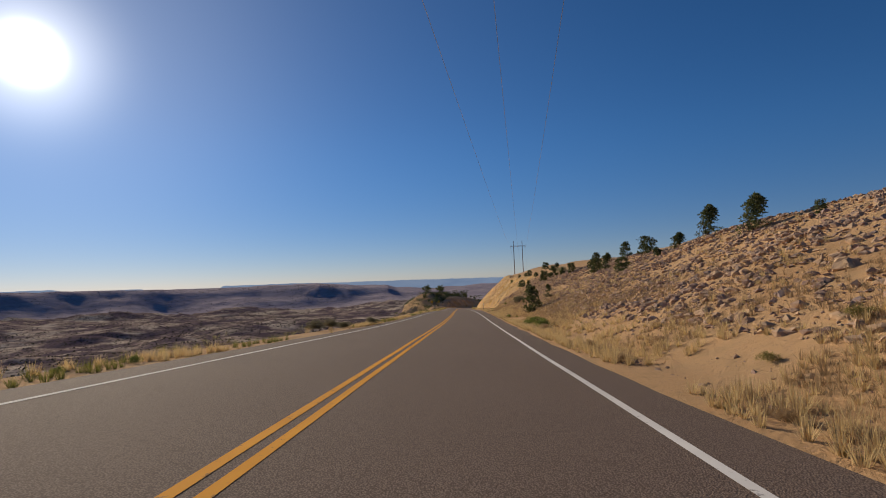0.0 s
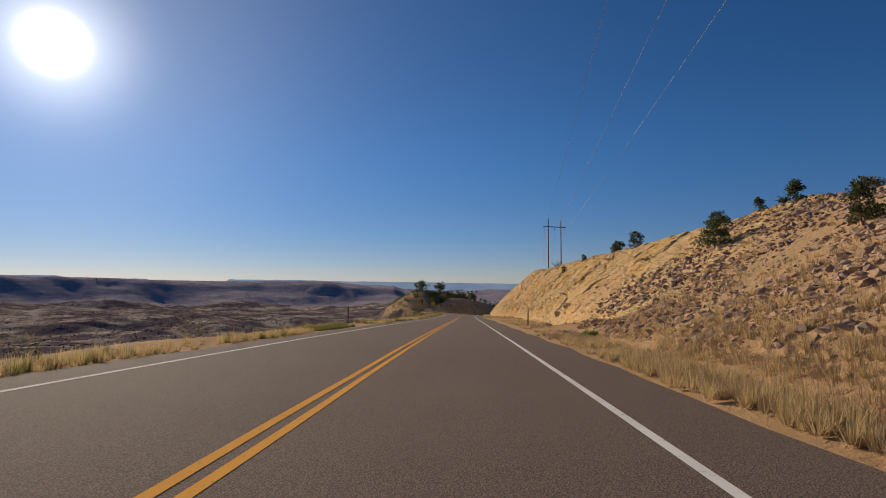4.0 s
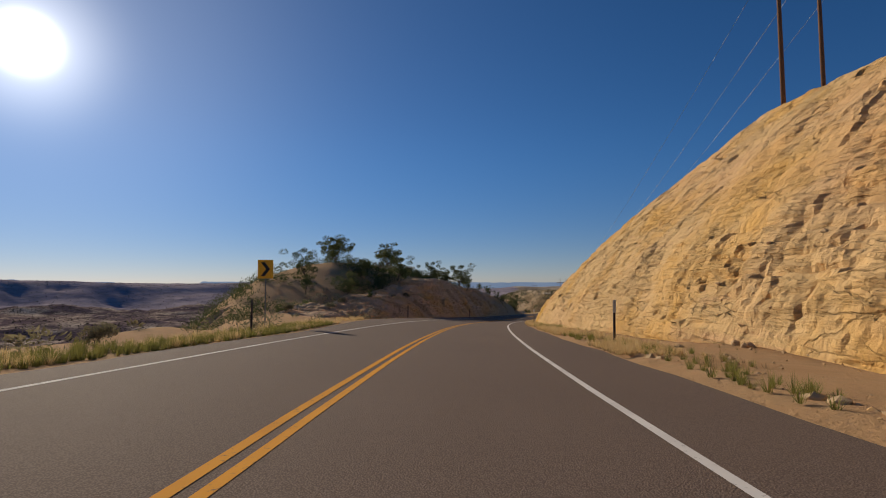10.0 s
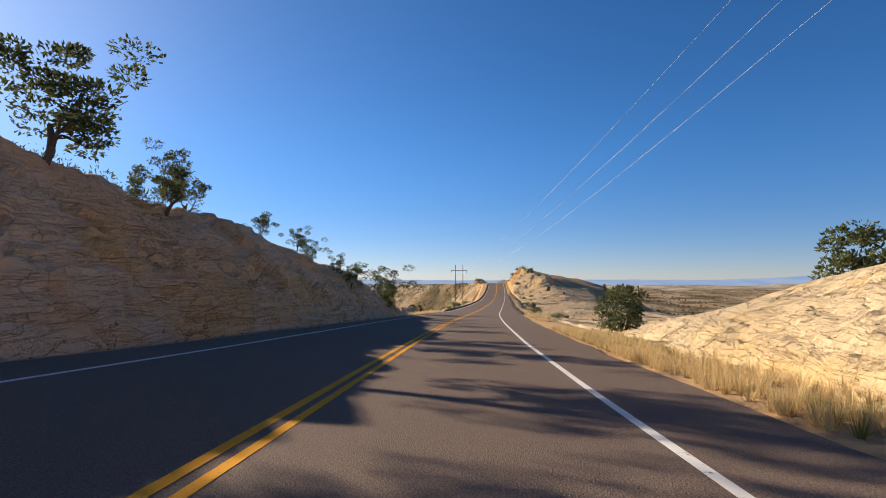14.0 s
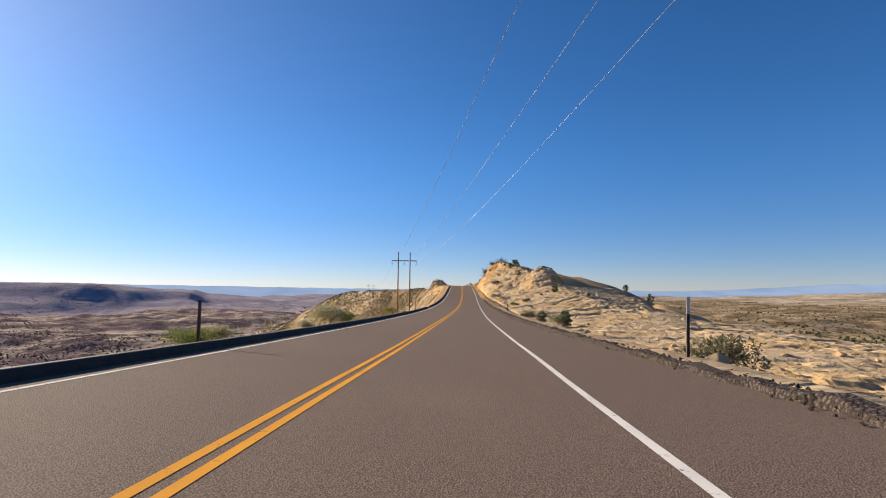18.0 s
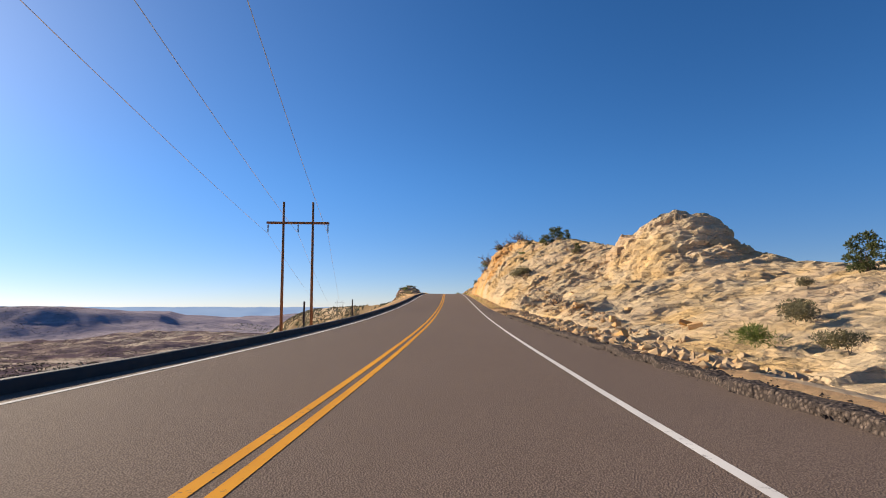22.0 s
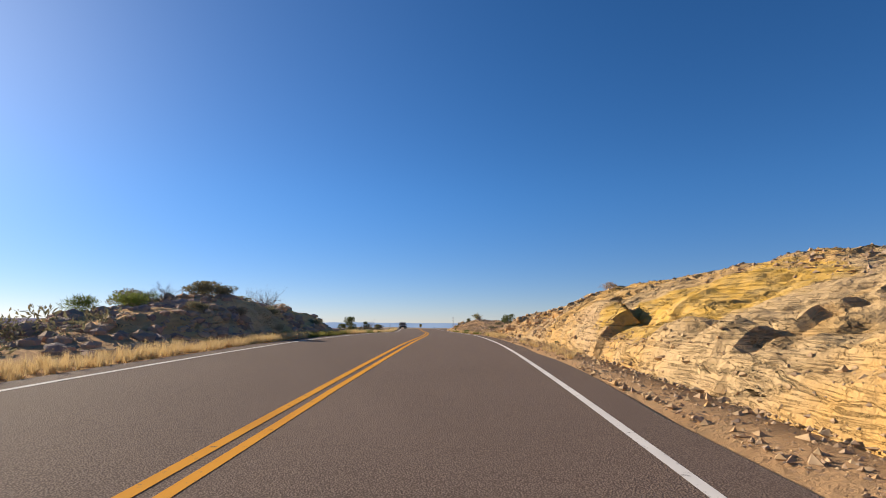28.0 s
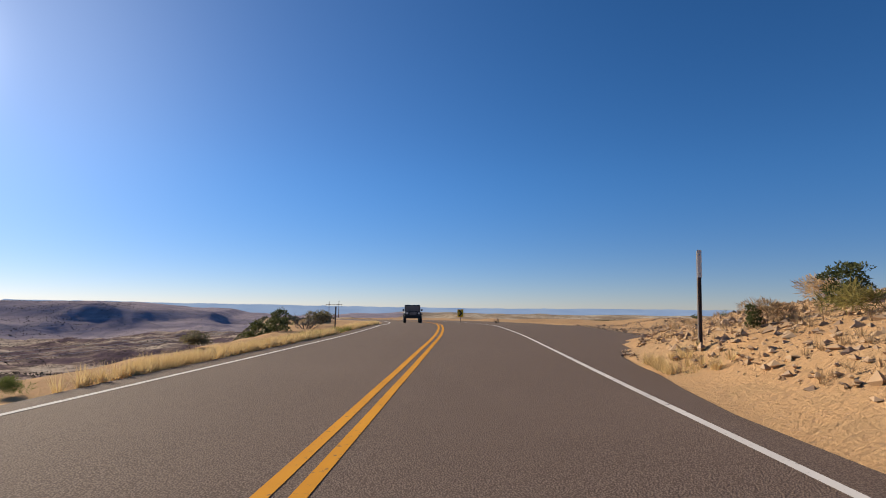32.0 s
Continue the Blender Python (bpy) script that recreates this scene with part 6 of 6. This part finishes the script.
# ---- the power line ----
def h_frame(a, b, top, arm_drop, over, label):
    """Two wooden poles from feet a and b to height top, with a cross-arm and three insulator strings; returns the wire ends."""
    a, b = Vector(a), Vector(b)
    fr = thing("power_pole", label, "power pole", "power poles", Matrix.Translation((a + b) / 2))
    mid = (a + b) / 2
    ends = []
    for p in (a, b):
        bm = bmesh.new()
        q = p - mid
        t = top - mid.z
        tube(bm, [(q.x, q.y, q.z - 1.2), (q.x, q.y, (q.z + t) / 2), (q.x, q.y, t)], [0.19, 0.165, 0.13], 10)
        part("pole", bm, pole_wood, fr, "", True)
    way = (b - a)
    way.z = 0
    gap = way.length
    way.normalize()
    z = top - arm_drop - mid.z
    bm = bmesh.new()
    half = gap / 2 + over
    cross = way.cross(Vector((0, 0, 1)))
    for k in (-1, 1):
        corner = [-way * half + cross * (0.16 * k - 0.05), way * half + cross * (0.16 * k + 0.05)]
        lo, hi = corner
        vs = []
        for end in (-1, 1):
            for off in ((-0.05, -0.12), (0.05, -0.12), (0.05, 0.12), (-0.05, 0.12)):
                vs.append(bm.verts.new(way * half * end + cross * (0.16 * k + off[0]) + Vector((0, 0, z + off[1]))))
        for i in range(4):
            bm.faces.new((vs[i], vs[(i + 1) % 4], vs[4 + (i + 1) % 4], vs[4 + i]))
        bm.faces.new(vs[:4][::-1])
        bm.faces.new(vs[4:])
    part("cross_arm", bm, pole_wood, fr)
    for k in (-1, 0, 1):
        bm = bmesh.new()
        x = way * (half - 0.15) * k
        for i in range(6):
            bmesh.ops.create_cone(bm, segments=10, radius1=0.125, radius2=0.05, depth=0.10, cap_ends=True, matrix=Matrix.Translation(x + Vector((0, 0, z - 0.28 - 0.15 * i))))
        tube(bm, [x + Vector((0, 0, z)), x + Vector((0, 0, z - 1.25))], [0.02, 0.02], 5)
        part("insulator", bm, porcelain, fr, "dark insulator string")
        ends.append(mid + x + Vector((0, 0, z - 1.25)))
    for p in (a, b):
        ends.append(Vector((p.x, p.y, top - 0.1)))
    return ends


f1a, f1b = Vector((34.2, 258.9, 0)), Vector((38.6, 260.4, 0))
for f in (f1a, f1b):
    f.z = float(ground_at(264, 27)[2]) - 0.3
ends1 = h_frame(f1a, f1b, 16.1, 2.5, 1.65, "tall wooden H-frame power pole on the rock above the road")
f2a, f2b = Vector((81.1, 540.4, -28.5)), Vector((84.4, 539.7, -28.5))
ends2 = h_frame(f2a, f2b, -10.5, 2.5, 1.9, "tall wooden H-frame power pole beside the kerb")
f3a, f3b = Vector((146.7, 996.7, -33.0)), Vector((152.0, 995.0, -33.0))
ends3 = h_frame(f3a, f3b, -16.1, 2.0, 1.9, "distant wooden H-frame power pole beyond the crest")
f0a, f0b = Vector((-16.0, -92.0, 0.0)), Vector((-11.8, -93.0, 0.0))
ends0 = h_frame(f0a, f0b, 22.0, 2.5, 1.65, "tall wooden H-frame power pole on the slope above the road")


def wire(a, b, sag, radius):
    bm = bmesh.new()
    pts = []
    for k in range(41):
        u = k / 40
        p = a.lerp(b, u)
        p.z -= sag * 4 * u * (1 - u)
        pts.append(p)
    tube(bm, pts, [radius] * 41, 5, cap=False)
    ob = part("power_wire", bm, wire_metal, None)
    tagged(ob, "thin grey overhead power wire between wooden poles", "wire", "power wires")


for near_ends, far_ends, sag in ((ends0, ends1, 2.5), (ends1, ends2, 6.5), (ends2, ends3, 8.0)):
    for k in range(3):
        wire(near_ends[k], far_ends[k], sag, 0.016)


# ---- the dark off-road car on the far side of the crest ----
car_paint = plain("dark_car_paint", (0.020, 0.026, 0.030), 0.3, 0.2, 0.1, 6.0, 0.6)
black_plastic = plain("black_plastic", (0.018, 0.018, 0.018), 0.6)
tyre_rubber = plain("tyre_rubber", (0.022, 0.021, 0.02), 0.9)
rim_metal = plain("rim_metal", (0.35, 0.35, 0.36), 0.35, 0.9)
lamp_glass = plain("headlamp_glass", (0.62, 0.62, 0.60), 0.15, 0.0, 0.1)
screen_glass = plain("car_glass", (0.10, 0.12, 0.14), 0.08, 0.0, 0.05, 6.0, 0.7)


def make_car(m):
    car = thing("off_road_car", "dark boxy off-road car coming over the crest", "car", "", m)

    def slab(name, x, y0, y1, z0, z1, material, bevel=0.04, label="", parent=None, x0=None):
        bm = bmesh.new()
        box(bm, -x if x0 is None else x0, x, y0, y1, z0, z1, bevel)
        return part(name, bm, material, parent or car, label, False)

    slab("body", 0.80, -2.05, 2.0, 0.55, 1.12, car_paint, 0.06)
    slab("hood", 0.70, -2.0, -0.75, 1.08, 1.22, car_paint, 0.05)
    cabin = slab("cabin", 0.78, -0.65, 2.0, 1.1, 1.84, car_paint, 0.08)
    slab("windscreen", 0.68, -0.68, -0.62, 1.22, 1.72, screen_glass, 0.01, "dark sloping windscreen")
    for k in (-1, 1):
        slab("side_window", 0.80 * k if k > 0 else -0.765, -0.4, 1.7, 1.25, 1.70, screen_glass, 0.005, "dark side window", None, 0.765 if k > 0 else -0.80)
    slab("front_bumper", 0.86, -2.28, -2.02, 0.50, 0.74, black_plastic, 0.03)
    grille = slab("grille", 0.50, -2.10, -2.04, 0.80, 1.14, black_plastic, 0.02)
    for k in range(7):
        x = -0.30 + 0.10 * k
        slab("grille_slot", x + 0.03, -2.115, -2.095, 0.85, 1.10, rim_metal, 0.004, "", grille, x - 0.03)
    for k in (-1, 1):
        bm = bmesh.new()
        bmesh.ops.create_cone(bm, segments=20, radius1=0.11, radius2=0.10, depth=0.08, cap_ends=True, matrix=Matrix.Translation((0.58 * k, -2.10, 1.0)) @ Euler((radians(90), 0, 0)).to_matrix().to_4x4())
        part("headlight", bm, lamp_glass, car, "round pale headlight")
        slab("fender", 0.95 * k if k > 0 else -0.74, -1.95, -0.95, 0.86, 0.98, black_plastic, 0.03, "", None, 0.74 if k > 0 else -0.95)
        slab("mirror", 1.02 * k if k > 0 else -0.84, -0.62, -0.50, 1.22, 1.40, black_plastic, 0.02, "", None, 0.84 if k > 0 else -1.02)
        for y in (-1.42, 1.35):
            bm = bmesh.new()
            turn_ = Matrix.Translation((0.78 * k, y, 0.39)) @ Euler((0, radians(90), 0)).to_matrix().to_4x4()
            bmesh.ops.create_cone(bm, segments=24, radius1=0.39, radius2=0.39, depth=0.26, cap_ends=True, matrix=turn_)
            wheel = part("wheel", bm, tyre_rubber, car, "black knobbly tyre")
            bm = bmesh.new()
            bmesh.ops.create_cone(bm, segments=16, radius1=0.22, radius2=0.20, depth=0.28, cap_ends=True, matrix=turn_)
            part("rim", bm, rim_metal, wheel)


car_s = 771.0
make_car(place(car_s, -1.9, 0.0))


# ---- broken beds of the ledge, slab by slab ----
def slab_shape(seed, stone):
    rng = np.random.default_rng(seed)
    bm = bmesh.new()
    box(bm, -0.5, 0.5, -0.5, 0.5, -0.5, 0.5)
    skew = {(sx, sy): rng.uniform(-0.24, 0.24, 2) for sx in (-1, 1) for sy in (-1, 1)}
    for v in bm.verts:
        a = skew[(1 if v.co.x > 0 else -1, 1 if v.co.y > 0 else -1)]
        v.co += Vector((a[0], a[1], rng.uniform(-0.16, 0.16)))
    bmesh.ops.bevel(bm, geom=list(bm.edges), offset=0.045, segments=1, affect="EDGES")
    for v in bm.verts:
        v.co += Vector(rng.normal(0, 0.012, 3))
    me = bpy.data.meshes.new("slab")
    bm.to_mesh(me)
    bm.free()
    me.materials.append(stone)
    return me


slab_mat = Mat("ledge_sandstone", 0.92, spec=0.2)
slab_c = slab_mat.ramp(slab_mat.rand(), (0.0, (0.56, 0.34, 0.14)), (0.35, (0.60, 0.40, 0.19)), (0.7, (0.58, 0.32, 0.11)), (1.0, (0.50, 0.325, 0.18)))
slab_c = slab_mat.mix(slab_mat.band(slab_mat.noise(1.2, 5), 0.48, 0.68), slab_c, slab_mat.mix(0.5, slab_c, (0.44, 0.27, 0.13)))
slab_mat.colour(slab_c)
slab_mat.bump(slab_mat.noise(3, 6, slab_mat.mapped((0.9, 0.9, 2.0)), 0.65), 0.10, 0.7)
slab_mat.bump(slab_mat.noise(14, 4), 0.02, 0.6)
slab_stone = slab_mat.m
slab_store = [slab_shape(900 + k, slab_stone) for k in range(12)]
slab_rng = np.random.default_rng(19)


def lay_slab(parent, s, d, lift, size, tilt=0.10, turn=0.3):
    """A slab with its outer face towards the road, resting in the bank."""
    ob = new("slab", slab_store[int(slab_rng.integers(12))])
    ob.parent = parent
    p = ground_at(s, d) + np.array([0, 0, lift])
    a = float(centre(s)[3])
    e = Euler((slab_rng.normal(0, tilt), slab_rng.normal(0, tilt), -a + slab_rng.normal(0, turn)))
    ob.matrix_world = Matrix.Translation(Vector(p)) @ e.to_matrix().to_4x4() @ Matrix.Diagonal((size[0], size[1], size[2], 1))


def lay_beds(parent, s0, s1, d0, d1, courses_, up, seed):
    """Courses of slabs stepping up a bank."""
    for c in range(courses_):
        s = s0 + slab_rng.uniform(0, 1)
        thick = slab_rng.uniform(0.09, 0.20)
        while s < s1:
            length = slab_rng.uniform(0.25, 0.8)
            gone = value_noise(np.array([s / 5.0, c * 3.7, 0.0]), seed) < 0.05
            if not gone:
                inner = float(keyed(s, *LEDGE[2])) if parent is ledge_ob else d0
                d = inner + d0 + (d1 - d0) * (c + 0.5) / courses_ + slab_rng.normal(0, 0.16)
                lay_slab(parent, s + length / 2, d, up + slab_rng.normal(0, 0.04), (slab_rng.uniform(0.3, 0.6), length * 0.96, thick * slab_rng.uniform(0.8, 1.5)), 0.08, 0.28)
            s += length


ledge_ob = bpy.data.objects["rock_ledge"]
lay_beds(ledge_ob, 649, 668, 0.5, 3.0, 3, -0.05, 5)
for _ in range(30):
    lay_slab(ledge_ob, slab_rng.uniform(647, 689), 5.6 + 6.0 * slab_rng.uniform(0, 1) ** 1.2, 0.02, (slab_rng.uniform(0.18, 0.45), slab_rng.uniform(0.2, 0.6), slab_rng.uniform(0.12, 0.26)), 0.14, 1.2)
knob_ob = bpy.data.objects["rock_knob"]
for _ in range(26):
    s_k, d_k = slab_rng.uniform(500, 536), slab_rng.uniform(7.5, 11.5)
    lay_slab(knob_ob, s_k, d_k, 0.12, (slab_rng.uniform(0.2, 0.5), slab_rng.uniform(0.2, 0.6), slab_rng.uniform(0.12, 0.3)), 0.25, 0.9)


# ---- crumbs of the broken berm ----
crumb_rng = np.random.default_rng(8)
s_c = crumb_rng.uniform(374, 534, 2600)
d_c = edge_right(s_c) - 0.15 + crumb_rng.normal(0.42, 0.30, 2600)
stones("asphalt_crumbs", "broken dark asphalt crumbs along the shoulder berm", crumbled, at(s_c, d_c, 0.08 * np.exp(-((d_c - edge_right(s_c) - 0.3) / 0.4) ** 2)), crumb_rng.uniform(0.012, 0.045, 2600), 6)
